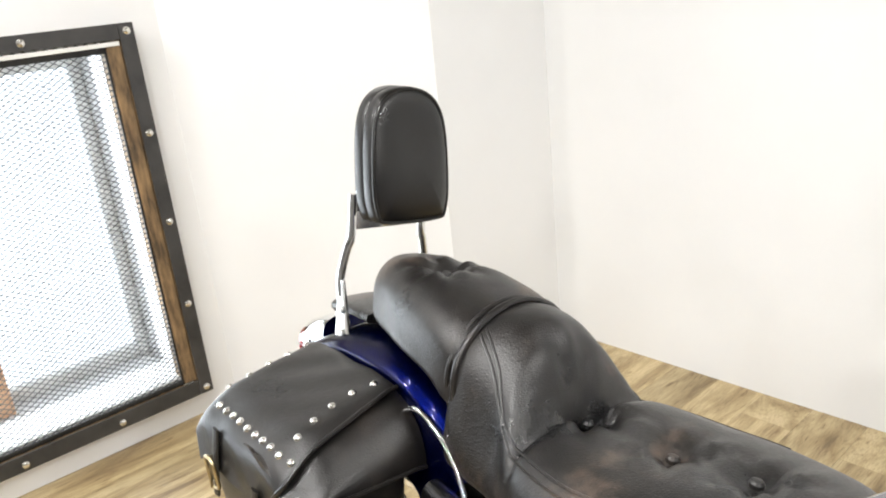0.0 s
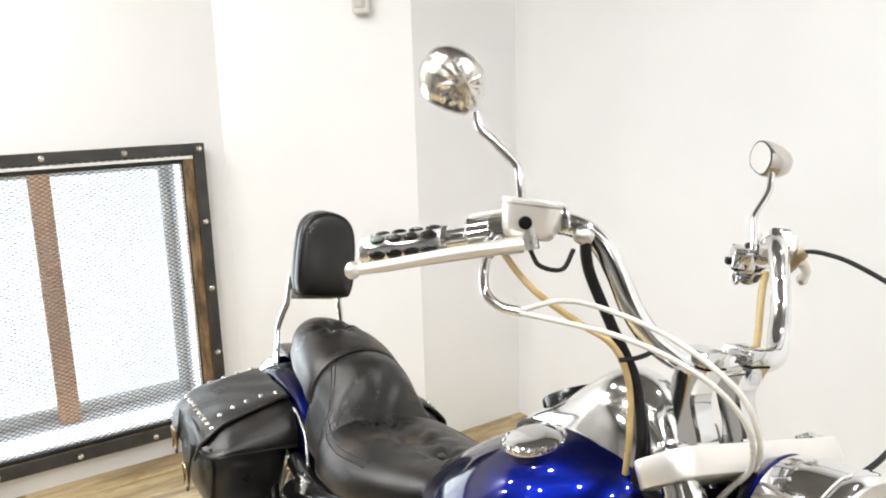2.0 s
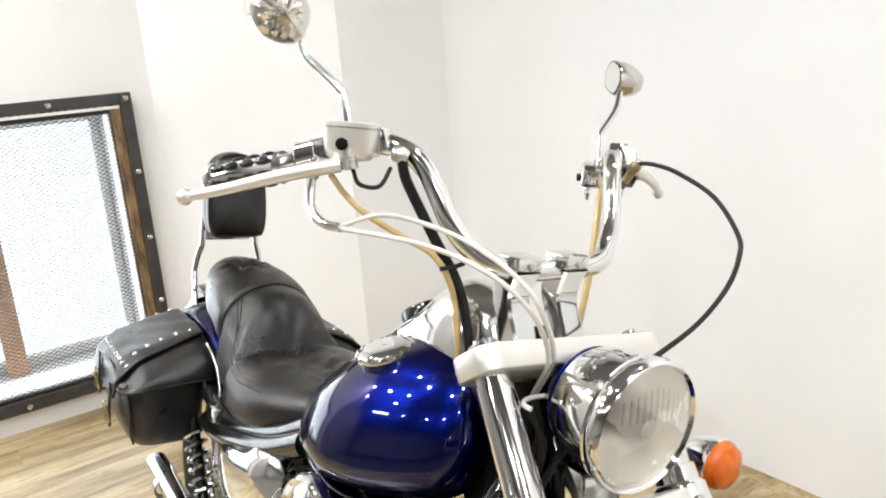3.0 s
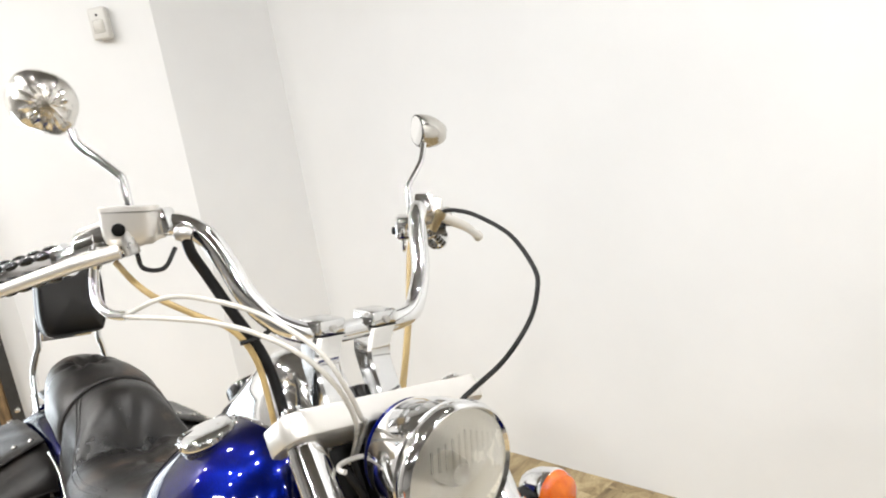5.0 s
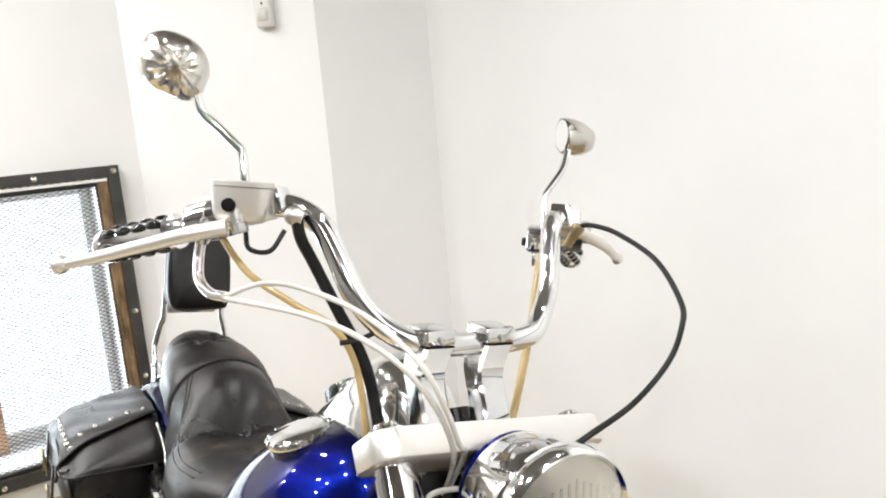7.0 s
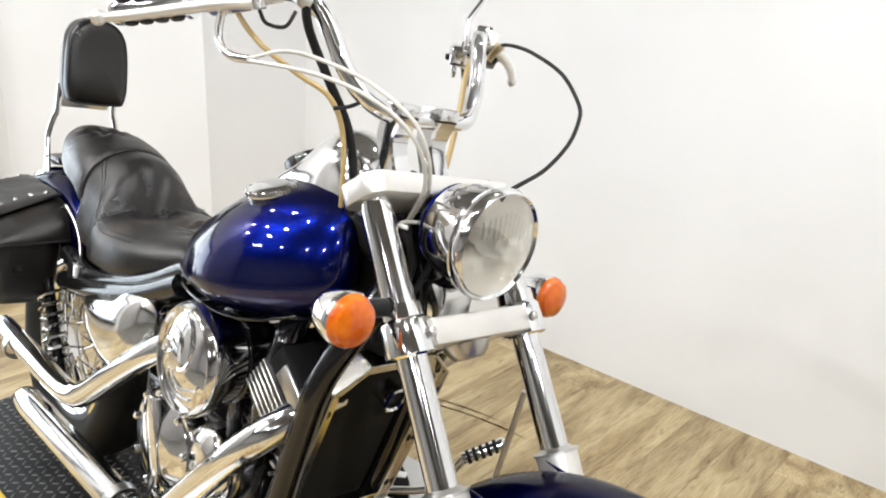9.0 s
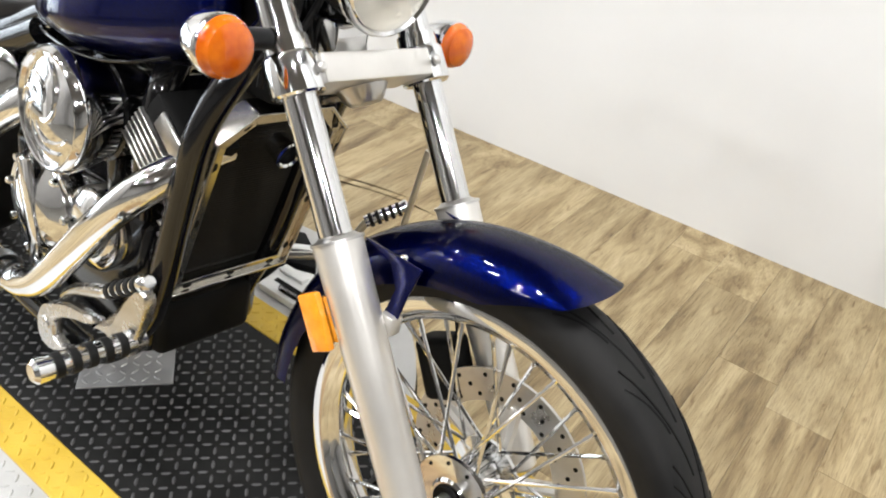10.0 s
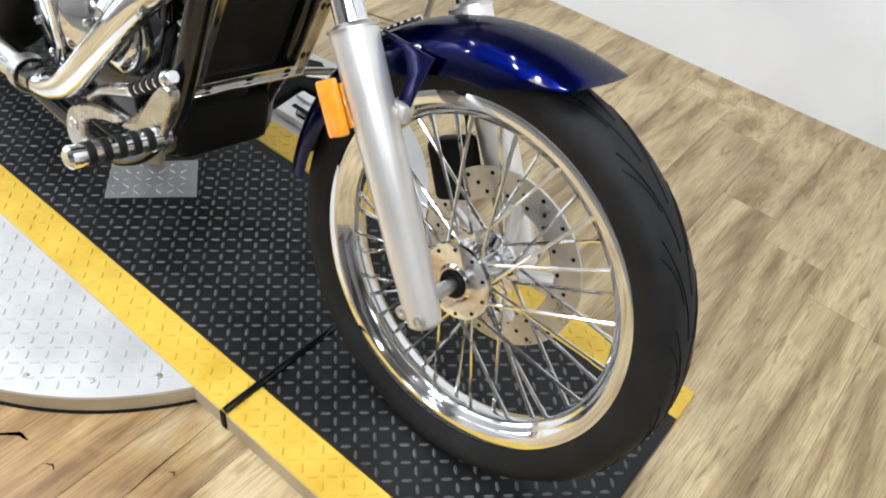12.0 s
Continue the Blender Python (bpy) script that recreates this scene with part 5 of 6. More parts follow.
# rear wheel and fender
RW = Vector((-1.60, 0, 0.315))
rw, rc = wheel("rear_wheel", RW, 0.315, 0.215, 0.072, 36, "wide spoked rear wheel", tread=False)
spoked(rw, rc, 0.215, 0.05, 0.04, 36)
bm = bmesh.new()
vv = []
for i in range(41):
    ang = math.radians(14 + 116 * i / 40)
    row = []
    for j in range(21):
        v = -1 + 2 * j / 20
        s_ = min(abs(v) / 0.6, 1.0)
        r = 0.440 - 0.034 * (1 - math.cos(s_ * math.pi / 2)) - 0.11 * max(0, (abs(v) - 0.6) / 0.4)
        row.append(bm.verts.new(rc + Vector((-r * math.cos(ang) * 0.93 - 0.05, math.copysign(0.112 * math.sin(s_ * math.pi / 2), v), r * math.sin(ang) * 1.0))))
    vv.append(row)
for a, b in zip(vv, vv[1:]):
    for j in range(20):
        bm.faces.new((a[j], a[j + 1], b[j + 1], b[j]))
bmesh.ops.solidify(bm, geom=bm.faces[:], thickness=0.003)
part("rear_fender", bm, BLUE, BIKE, "glossy metallic blue rear fender")
tail = part("tail_light", loft([ring_section(x, 0, 0.648 + (x + 1.96) * 0.4, w, h, h, 3, 24) for x, w, h in ((-1.990, 0.02, 0.012), (-1.986, 0.038, 0.024), (-1.970, 0.046, 0.032), (-1.915, 0.050, 0.034))]), RED_LENS, BIKE, "red tail light")
part("tail_bezel", loft([ring_section(x, 0, 0.648 + (x + 1.96) * 0.4, w, h, h, 3, 24) for x, w, h in ((-1.945, 0.050, 0.036), (-1.940, 0.055, 0.040), (-1.90, 0.058, 0.042), (-1.87, 0.054, 0.036))]), CHROME, tail, "chrome tail light bezel")
part("pillion_strap_pad", loft([ring_section(x, 0, z, w, 0.012, 0.012, 3, 28) for x, z, w in ((-1.87, 0.735, 0.03), (-1.84, 0.752, 0.055), (-1.77, 0.765, 0.07), (-1.70, 0.768, 0.075))]), SEAT_LEATHER, BIKE, "black leather fender bib")

# saddlebags
def top_drop(o):
    """How far the bag's top falls off towards its outer side."""
    return 0.30 * max(0, o - 0.13) + 1.9 * max(0, o - 0.262) ** 1.5


def soft(x, o, z):
    return 0.0010 * math.sin(31 * x + 17 * z) * math.sin(43 * z + 11 * o + 9 * x) + 0.0007 * math.sin(87 * x + 60 * o + 71 * z)


def sheet(rows, thick, sgn):
    """A leather sheet over a grid of (x, outward, z) points."""
    bm = bmesh.new()
    vv = [[bm.verts.new((x + soft(x, o, z), sgn * (o + soft(z, x, o)), z + soft(o, z, x))) for x, o, z in row] for row in rows]
    for a, b in zip(vv, vv[1:]):
        for j in range(len(a) - 1):
            bm.faces.new((a[j], a[j + 1], b[j + 1], b[j]))
    bmesh.ops.recalc_face_normals(bm, faces=bm.faces)
    bmesh.ops.solidify(bm, geom=bm.faces[:], thickness=thick)
    return bm


for sgn in (-1, 1):
    secs = []
    for z, x0, x1, o0, o1 in lerp_rows([(0.4495, -1.72, -1.58, 0.16, 0.24), (0.452, -1.765, -1.536, 0.130, 0.268), (0.470, -1.790, -1.512, 0.120, 0.286), (0.515, -1.803, -1.498, 0.116, 0.301), (0.580, -1.805, -1.494, 0.116, 0.307), (0.635, -1.803, -1.498, 0.116, 0.305), (0.665, -1.795, -1.515, 0.116, 0.302), (0.690, -1.782, -1.545, 0.118, 0.299), (0.702, -1.76, -1.58, 0.124, 0.29), (0.705, -1.70, -1.62, 0.15, 0.25)], 34):
        ring = []
        for k in range(48):
            a = 2 * math.pi * k / 48
            c_, s_ = math.cos(a), math.sin(a)
            x = (x0 + x1) / 2 + (x1 - x0) / 2 * math.copysign(abs(c_) ** 0.42, c_)
            o = (o0 + o1) / 2 + (o1 - o0) / 2 * math.copysign(abs(s_) ** 0.42, s_)
            f = max(0, min(1, (z - 0.56) / 0.11))
            sag = 0.9 * soft(x, o, z)
            ring.append(Vector((x + sag, sgn * (o + sag), z - top_drop(o) * f)))
        secs.append(ring)
    bag = part("saddlebag", loft(secs), BAG_LEATHER, BIKE, "black leather studded saddlebag")
    # the lid: top sheet folded down over the outer side
    lid_rows = []
    for i in range(33):
        u = i / 32
        row = []
        for j in range(31):
            v = j / 30
            if v < 0.62:
                o, down = 0.118 + 0.186 * v / 0.62, 0.0
            else:
                o, down = 0.304 + 0.013 * math.sin(min(1, (v - 0.62) / 0.12) * math.pi / 2), 0.082 * (v - 0.62) / 0.38
            front = -1.555 + 0.022 * (o - 0.118) / 0.186 - 0.9 * max(0, down - 0.004) ** 1.15
            back = -1.808 + 0.3 * max(0, down - 0.02)
            x = back + (front - back) * u
            z = 0.7175 - top_drop(min(o, 0.304)) - down - 0.10 * max(0, -1.765 - x) - 18 * max(0, -1.772 - x) ** 2 - 6 * max(0, x + 1.58) ** 2
            row.append((x, o, z))
        lid_rows.append(row)
    lid = part("bag_lid", sheet(lid_rows, 0.004, sgn), BAG_LEATHER, bag, "studded leather lid folded over the bag")
    # the front flap
    prof_ = lerp_rows([(-1.585, 0.7075), (-1.555, 0.7045), (-1.522, 0.690), (-1.499, 0.670), (-1.488, 0.650), (-1.4855, 0.634)], 18)
    rows_ = []
    for x, z in prof_:
        row = []
        for j in range(27):
            v = j / 26
            o = 0.114 + 0.198 * min(1, v / 0.86)
            back = 0.0 if v < 0.7 else 0.062 * ((v - 0.7) / 0.3) ** 1.6
            f = max(0, min(1, (z - 0.60) / 0.075))
            level = 0.016 * max(0, min(1, (0.70 - z) / 0.06)) * (1 - v)
            row.append((x - back, o + 0.003 * (v > 0.86), z - level - top_drop(min(o, 0.300)) * f))
        rows_.append(row)
    flap = part("front_flap", sheet(rows_, 0.004, sgn), BAG_LEATHER, bag, "stitched leather front flap")
    edge = rows_[-1]
    part("flap_piping", tube([(x + 0.001, sgn * o, z) for x, o, z in edge[::2]], 0.003, 8, 2), BAG_LEATHER, flap)
    part("lid_piping", tube([(x + 0.001, sgn * (o + 0.001), z + 0.001) for x, o, z in lid_rows[-1][::2]], 0.0034, 8, 2), BAG_LEATHER, lid)
    tree = BVHTree.FromPolygons([v.co for v in lid.data.vertices], [p.vertices for p in lid.data.polygons])
    studs = [(-1.582, 0.140), (-1.588, 0.173), (-1.586, 0.207), (-1.578, 0.241), (-1.568, 0.272), (-1.548, 0.293)] + [(-1.785, 0.135 + 0.034 * k) for k in range(5)] + [(-1.571 - 0.0235 * k, 0.298) for k in range(9)]
    for x, o in studs:
        hit = tree.ray_cast(Vector((x, sgn * o, 0.9)), Vector((0, 0, -1)))
        if hit[0]:
            part("stud", lathe([(-0.002, 0.0066), (0.001, 0.0062), (0.0035, 0.004), (0.0045, 0)], hit[0], hit[1] if hit[1].z > 0 else -hit[1], 12), STUD, bag)
    for z, x in ((0.585, -1.725), (0.545, -1.600)):
        st = part("strap", tube([(x, sgn * 0.320, z + 0.05), (x, sgn * 0.3225, z), (x, sgn * 0.318, z - 0.055)], 0.010, 8, 6), BAG_LEATHER, bag, "leather strap")
        for v in st.data.vertices:
            v.co.y = sgn * 0.3205 + (v.co.y - sgn * 0.3205) * 0.3
        ring = [(x + 0.018 * max(-0.8, min(0.8, 1.25 * math.cos(a))), sgn * (0.327 + 0.006 * math.sin(a)), z - 0.018 + 0.026 * math.sin(a)) for a in (2 * math.pi * k / 24 for k in range(25))]
        part("buckle", tube(ring, 0.0032, 8, 1, straight=True), DARK_BRASS, bag, "worn metal buckle")
        part("buckle_pin", tube([(x, sgn * 0.328, z - 0.042), (x, sgn * 0.330, z - 0.015), (x, sgn * 0.328, z + 0.01)], 0.002, 6), DARK_BRASS, bag)
    part("bag_seam", tube([(-1.520, sgn * 0.300, 0.615), (-1.509, sgn * 0.294, 0.56), (-1.516, sgn * 0.290, 0.50), (-1.532, sgn * 0.280, 0.465)], 0.003, 8), BAG_LEATHER, bag)

# right foot controls
foot_m = axes(Vector((0, -0.186, 0)), Vector((1, 0, 0)), Vector((0, 0, 1)), Vector((0, -1, 0)))
outer = [(-0.795, 0.235), (-0.780, 0.266), (-0.744, 0.289), (-0.684, 0.316), (-0.575, 0.340), (-0.547, 0.376), (-0.517, 0.425), (-0.495, 0.447), (-0.476, 0.442), (-0.482, 0.410), (-0.500, 0.360), (-0.518, 0.318), (-0.552, 0.306), (-0.620, 0.268), (-0.680, 0.232), (-0.735, 0.196), (-0.770, 0.190), (-0.791, 0.204)]
hole = [(-0.738, 0.226), (-0.738, 0.254), (-0.708, 0.279), (-0.650, 0.303), (-0.588, 0.322), (-0.568, 0.318), (-0.596, 0.292), (-0.650, 0.258), (-0.705, 0.220)]
bm = bmesh.new()
n_ = 72


def around(pts, count):
    """Even points along a smooth closed outline."""
    fine = smooth_path([(x, z, 0) for x, z in pts + pts[:1]], 6)
    total = sum((q - p).length for p, q in zip(fine, fine[1:]))
    out, want, run = [], 0.0, 0.0
    for p, q in zip(fine, fine[1:]):
        step = (q - p).length
        while want <= run + step and len(out) < count:
            out.append(p.lerp(q, (want - run) / max(step, 1e-9)))
            want += total / count
        run += step
    return out


def ring_at(pts, depth, shrink):
    mid = sum(pts, Vector()) / len(pts)
    return [bm.verts.new(foot_m @ Vector((p.x, p.y, depth))) for p in (q + (mid - q).normalized() * shrink for q in pts)]


oo = around(outer, n_)
hh = around(hole, n_)
k0 = min(range(n_), key=lambda k: (hh[k] - oo[0]).length)
hh = hh[k0:] + hh[:k0]
shell_rings = [ring_at(oo, 0.0, 0.0), ring_at(oo, 0.013, 0.0), ring_at(oo, 0.017, 0.004), ring_at(hh, 0.017, -0.003), ring_at(hh, 0.013, 0.0), ring_at(hh, 0.0, 0.0)]
for a_, b_ in zip(shell_rings, shell_rings[1:] + shell_rings[:1]):
    for k in range(n_):
        bm.faces.new((a_[k], a_[(k + 1) % n_], b_[(k + 1) % n_], b_[k]))
lathe([(-0.016, 0.020), (0.014, 0.020), (0.018, 0.016), (0.018, 0.0)], Vector((-0.525, -0.190, 0.336)), (0, -1, 0), 24, bm)
lathe([(-0.014, 0.017), (0.012, 0.017), (0.0155, 0.013), (0.0155, 0.0)], Vector((-0.765, -0.190, 0.236)), (0, -1, 0), 24, bm)
part("footrest_bracket", bm, CAST, BIKE, "cast aluminium footrest bracket")


def peg(a, b, r, label):
    a, b = Vector(a), Vector(b)
    d = b - a
    L = d.length
    p = part("foot_peg", lathe([(0, 0.0), (0, r * 0.92), (L * 0.9, r * 0.92), (L * 0.9, r), (L * 1.0, r), (L * 1.04, r * 0.7), (L * 1.04, 0)], a, d, 20), CHROME, BIKE, label)
    for k in range(5):
        u = 0.10 + 0.165 * k
        part("rubber_ring", lathe([(u * L, r * 0.7), (u * L, r * 1.04), (u * L + L * 0.085, r * 1.04), (u * L + L * 0.085, r * 0.7)], a, d, 20), RUBBER, p)
    return p


peg((-0.515, -0.195, 0.345), (-0.520, -0.340, 0.345), 0.0185, "chrome foot peg with rubber rings")
peg((-0.600, -0.188, 0.385), (-0.490, -0.192, 0.462), 0.0135, "chrome brake pedal with rubber rings")
part("pedal_arm", tube([(-0.600, -0.188, 0.385), (-0.65, -0.190, 0.362), (-0.695, -0.188, 0.338), (-0.74, -0.18, 0.300)], 0.011, 12, 6, radii=lambda u: 0.0125 - 0.003 * u), CAST, BIKE, "cast brake pedal arm")
peg((-0.475, 0.245, 0.470), (-0.43, 0.30, 0.512), 0.013, "chrome shift pedal with rubber rings")
part("shift_lever", tube([(-0.475, 0.25, 0.47), (-0.53, 0.24, 0.38), (-0.62, 0.19, 0.34)], 0.008, 10), STEEL, BIKE)
part("shift_rod", tube([(-0.395, 0.28, 0.64), (-0.415, 0.28, 0.47), (-0.43, 0.275, 0.36)], 0.006, 10), STEEL, BIKE)
for sgn in (-1, 1):
    pts = [Vector((-1.50, sgn * 0.15, 0.50)).lerp(Vector((-1.40, sgn * 0.15, 0.34)), k / 60) for k in range(61)]
    ax = (pts[-1] - pts[0]).normalized()
    n0 = ax.orthogonal().normalized()
    spring = [p + 0.024 * (math.cos(k * 0.75) * n0 + math.sin(k * 0.75) * ax.cross(n0)) for k, p in enumerate(pts)]
    sh = part("shock_absorber", tube([pts[0] - ax * 0.03, pts[-1] + ax * 0.03], 0.013, 14, 1, straight=True), BLACK, BIKE, "rear shock with chrome spring")
    part("spring", tube(spring, 0.005, 8, 1, straight=True), CHROME, sh)

# keep the motorcycle's parts no deeper than sub-parts
for ob in [o for o in bpy.data.objects if o.parent and o.parent.parent and o.parent.parent.parent]:
    if ob.parent.parent.parent == BIKE:
        ob.parent = ob.parent.parent

# ---- window with its frame and wire ----
win = thing("window_1", "barred window with a black steel frame and expanded wire", "window", kind="structure")
fx = -3.045
for nm, lo, hi in (("steel_bar", (fx, 0.360, 0.045), (fx + 0.006, 0.404, 1.236)), ("steel_bar", (fx, -1.42, 1.192), (fx + 0.006, 0.359, 1.236)), ("steel_bar", (fx, -1.42, 0.045), (fx + 0.006, 0.359, 0.098)), ("steel_bar", (fx, -1.46, 0.045), (fx + 0.006, -1.421, 1.236))):
    part(nm, box(lo, hi, 0.0015, 1), FRAME_STEEL, win, smooth=False)
for lo, hi in (((wx - 0.02, 0.318, 0.099), (fx - 0.001, 0.358, 1.19)), ((wx - 0.02, 0.36, 0.047), (fx - 0.001, 0.402, 1.234)), ((wx - 0.005, -1.42, 1.196), (fx - 0.001, 0.317, 1.234)), ((wx - 0.005, -1.42, 0.047), (fx - 0.001, 0.317, 0.095))):
    part("wood_batten", box(lo, hi, 0.002, 1), OLD_WOOD, win, "rough dark wooden batten", smooth=False)
part("white_bead", box((fx - 0.002, -1.40, 1.176), (fx + 0.003, 0.356, 1.188), 0.001, 1), WHITE_TRIM, win, smooth=False)
for y in (0.382, 0.100, -0.183, -0.465, -0.745, -1.03, -1.31):
    for z in (1.214, 0.066):
        part("bolt", lathe([(0, 0.0125), (0.003, 0.012), (0.007, 0.008), (0.0085, 0)], (fx + 0.006, y, z), (1, 0, 0), 14), STUD, win)
for z in (0.92, 0.643, 0.367):
    part("bolt", lathe([(0, 0.0125), (0.003, 0.012), (0.007, 0.008), (0.0085, 0)], (fx + 0.006, 0.382, z), (1, 0, 0), 14), STUD, win)

# expanded metal: zigzag strands that meet at their bends
verts, faces = [], []
PW, PH = 0.027, 0.0080
mx_ = fx - 0.012
rows_n = int((1.19 - 0.09) / PH)
cols_n = int((0.345 + 1.38) / (PW / 2))
for r in range(rows_n):
    z0 = 0.095 + r * PH
    flip = r % 2
    base = len(verts)
    for c in range(cols_n + 1):
        y = 0.335 - c * PW / 2
        up = ((c + flip) % 2) * PH
        jit = 0.0004 * math.sin(12.9 * c + 78.2 * r)
        for dx, dz in ((0.0, -0.0015), (0.0035, 0.0), (0.0, 0.0015), (-0.0035, 0.0)):
            verts.append((mx_ + dx, y, z0 + up * 0.98 + dz + jit))
    for c in range(cols_n):
        for k in range(4):
            a, b = base + 4 * c + k, base + 4 * c + (k + 1) % 4
            faces.append((a, b, b + 4, a + 4))
me = bpy.data.meshes.new("wire_mesh")
me.from_pydata(verts, [], faces)
me.materials.append(WIRE)
wire = new("wire_mesh", me)
wire.parent = win
tagged(wire, "dark expanded metal wire", kind="stuff")
# doubled edge of the wire where it is folded over
part("mesh_edge", box((mx_ - 0.004, -1.38, 1.158), (mx_ + 0.004, 0.32, 1.176), 0.003, 2), WIRE, win)
part("mesh_edge", box((mx_ - 0.004, -1.38, 0.096), (mx_ + 0.004, 0.32, 0.112), 0.003, 2), WIRE, win)
part("mesh_edge", box((mx_ - 0.004, 0.312, 0.096), (mx_ + 0.004, 0.322, 1.176), 0.003, 2), WIRE, win)
# the sash outside
gx = -3.375
part("window_sill", box((gx - 0.02, -1.36, 0.095), (-3.07, 0.36, 0.1145), 0.003, 2), SILL, win, "grey dusty window sill", smooth=False)
for lo, hi in (((gx - 0.02, 0.30, 0.115), (gx + 0.02, 0.334, 1.165)), ((gx - 0.02, -1.35, 1.12), (gx + 0.02, 0.299, 1.165)), ((gx - 0.02, -1.35, 0.1155), (gx + 0.02, 0.299, 0.16))):
    part("window_frame", box(lo, hi, 0.004, 2), WHITE_TRIM, win, smooth=False)
part("mullion", box((-3.33, -0.21, 0.1152), (-3.28, -0.132, 1.16), 0.004, 2), MULLION_WOOD, win, "orange brown wooden mullion", smooth=False)
part("sash_latch", box((-3.34, -0.72, 0.1152), (-3.26, -0.59, 0.29), 0.01, 2), PLASTIC, win, "dark grey latch box on the sill")
thing("sky_backdrop", "bright overexposed daylight outside the window", "backdrop", kind="structure", bm=box((-3.92, -2.6, -0.6), (-3.9, 1.2, 2.0)), mat=GLOW, smooth=False)

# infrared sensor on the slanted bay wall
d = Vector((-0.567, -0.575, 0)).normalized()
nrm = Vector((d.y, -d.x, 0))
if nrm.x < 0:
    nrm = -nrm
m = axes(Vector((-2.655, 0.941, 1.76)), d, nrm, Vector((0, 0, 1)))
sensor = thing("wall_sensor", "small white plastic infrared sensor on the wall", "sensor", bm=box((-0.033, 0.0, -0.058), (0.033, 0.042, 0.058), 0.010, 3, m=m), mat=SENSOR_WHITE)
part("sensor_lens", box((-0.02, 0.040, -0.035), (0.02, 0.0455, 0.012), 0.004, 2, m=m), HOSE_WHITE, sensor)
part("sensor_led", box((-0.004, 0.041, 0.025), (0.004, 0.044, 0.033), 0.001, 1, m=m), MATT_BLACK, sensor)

# ---- the platform and the floor ----
MX0, MX1, MY0, MY1 = -1.98, 0.336, -0.225, 0.405
bed = thing("platform", "black steel tread plate platform with yellow edges", "platform", bm=box((MX0, MY0 + 0.08, FLOOR + 0.002), (MX1, MY1 - 0.08, -0.0045), 0.002, 1), mat=MAT_BLACK, smooth=False)
for y0, y1 in ((MY0, MY0 + 0.0795), (MY1 - 0.0795, MY1)):
    part("yellow_edge", box((MX0, y0, FLOOR + 0.002), (MX1, y1, -0.0043), 0.002, 1), YELLOW, bed, "worn yellow painted edge strip", smooth=False)
    part("edge_skirt", box((MX0 + 0.001, y0 - 0.0015 if y0 < 0 else y1, FLOOR + 0.001), (MX1 - 0.001, y0 if y0 < 0 else y1 + 0.0015, -0.008), 0, 1), SKIRT, bed, "bare worn metal side", smooth=False)


def treads(x0, x1, y0, y1, mat, parent, keep=None, pitch=0.0235, z=-0.0045):
    """Raised lozenge bars, turned by turns, laid at 45 degrees to the plate's edges."""
    verts, faces = [], []
    n = int(max(x1 - x0, y1 - y0) / pitch) + 2
    for i in range(int((x1 - x0) / pitch) + 1):
        for j in range(int((y1 - y0) / pitch) + 1):
            cx, cy = x0 + (i + 0.5) * pitch, y0 + (j + 0.5) * pitch
            if cx > x1 - 0.008 or cy > y1 - 0.008 or (keep and not keep(cx, cy)):
                continue
            a = math.radians(45 if (i + j) % 2 else -45)
            u, v = Vector((math.cos(a), math.sin(a), 0)), Vector((-math.sin(a), math.cos(a), 0))
            c = Vector((cx, cy, z))
            L, Wd, h = 0.0098, 0.0030, 0.0021
            b = len(verts)
            for du, dv, dz in ((-L, 0, 0), (-L * 0.5, -Wd, 0), (L * 0.5, -Wd, 0), (L, 0, 0), (L * 0.5, Wd, 0), (-L * 0.5, Wd, 0), (-L * 0.75, 0, h), (L * 0.75, 0, h), (-L * 0.4, -Wd * 0.45, h), (L * 0.4, -Wd * 0.45, h), (L * 0.4, Wd * 0.45, h), (-L * 0.4, Wd * 0.45, h)):
                verts.append(tuple(c + u * du + v * dv + Vector((0, 0, dz))))
            lo_, hi_ = (0, 1, 2, 3, 4, 5), (6, 8, 9, 7, 10, 11)
            for k in range(6):
                q, r = k, (k + 1) % 6
                faces.append((b + lo_[q], b + lo_[r], b + hi_[r], b + hi_[q]))
            faces.append(tuple(b + k for k in hi_))
    me = bpy.data.meshes.new("tread_pattern")
    me.from_pydata(verts, [], faces)
    me.materials.append(mat)
    ob = new("tread_pattern", me)
    ob.parent = parent
    return tagged(ob, kind="stuff")


treads(MX0, MX1, MY0 + 0.082, MY1 - 0.082, BAR_BLACK, bed)
treads(MX0, MX1, MY0 + 0.004, MY0 + 0.078, YELLOW, bed, z=-0.0043)
treads(MX0, MX1, MY1 - 0.078, MY1 - 0.004, YELLOW, bed, z=-0.0043)
# the dark hinge strip across the platform, dropping over its side
for x, y0, y1 in ((-0.262, MY0 + 0.001, MY1 - 0.001),):
    hinge = part("hinge_strip", tube([(x, y0, -0.0015), (x, y1, -0.0015)], 0.0075, 10, 1, straight=True), BLACK, bed, "black hinge rod")
    part("hinge_end", box((x - 0.007, MY0 - 0.006, -0.046), (x + 0.005, MY0 - 0.0016, 0.001), 0.002, 2), MATT_BLACK, bed)
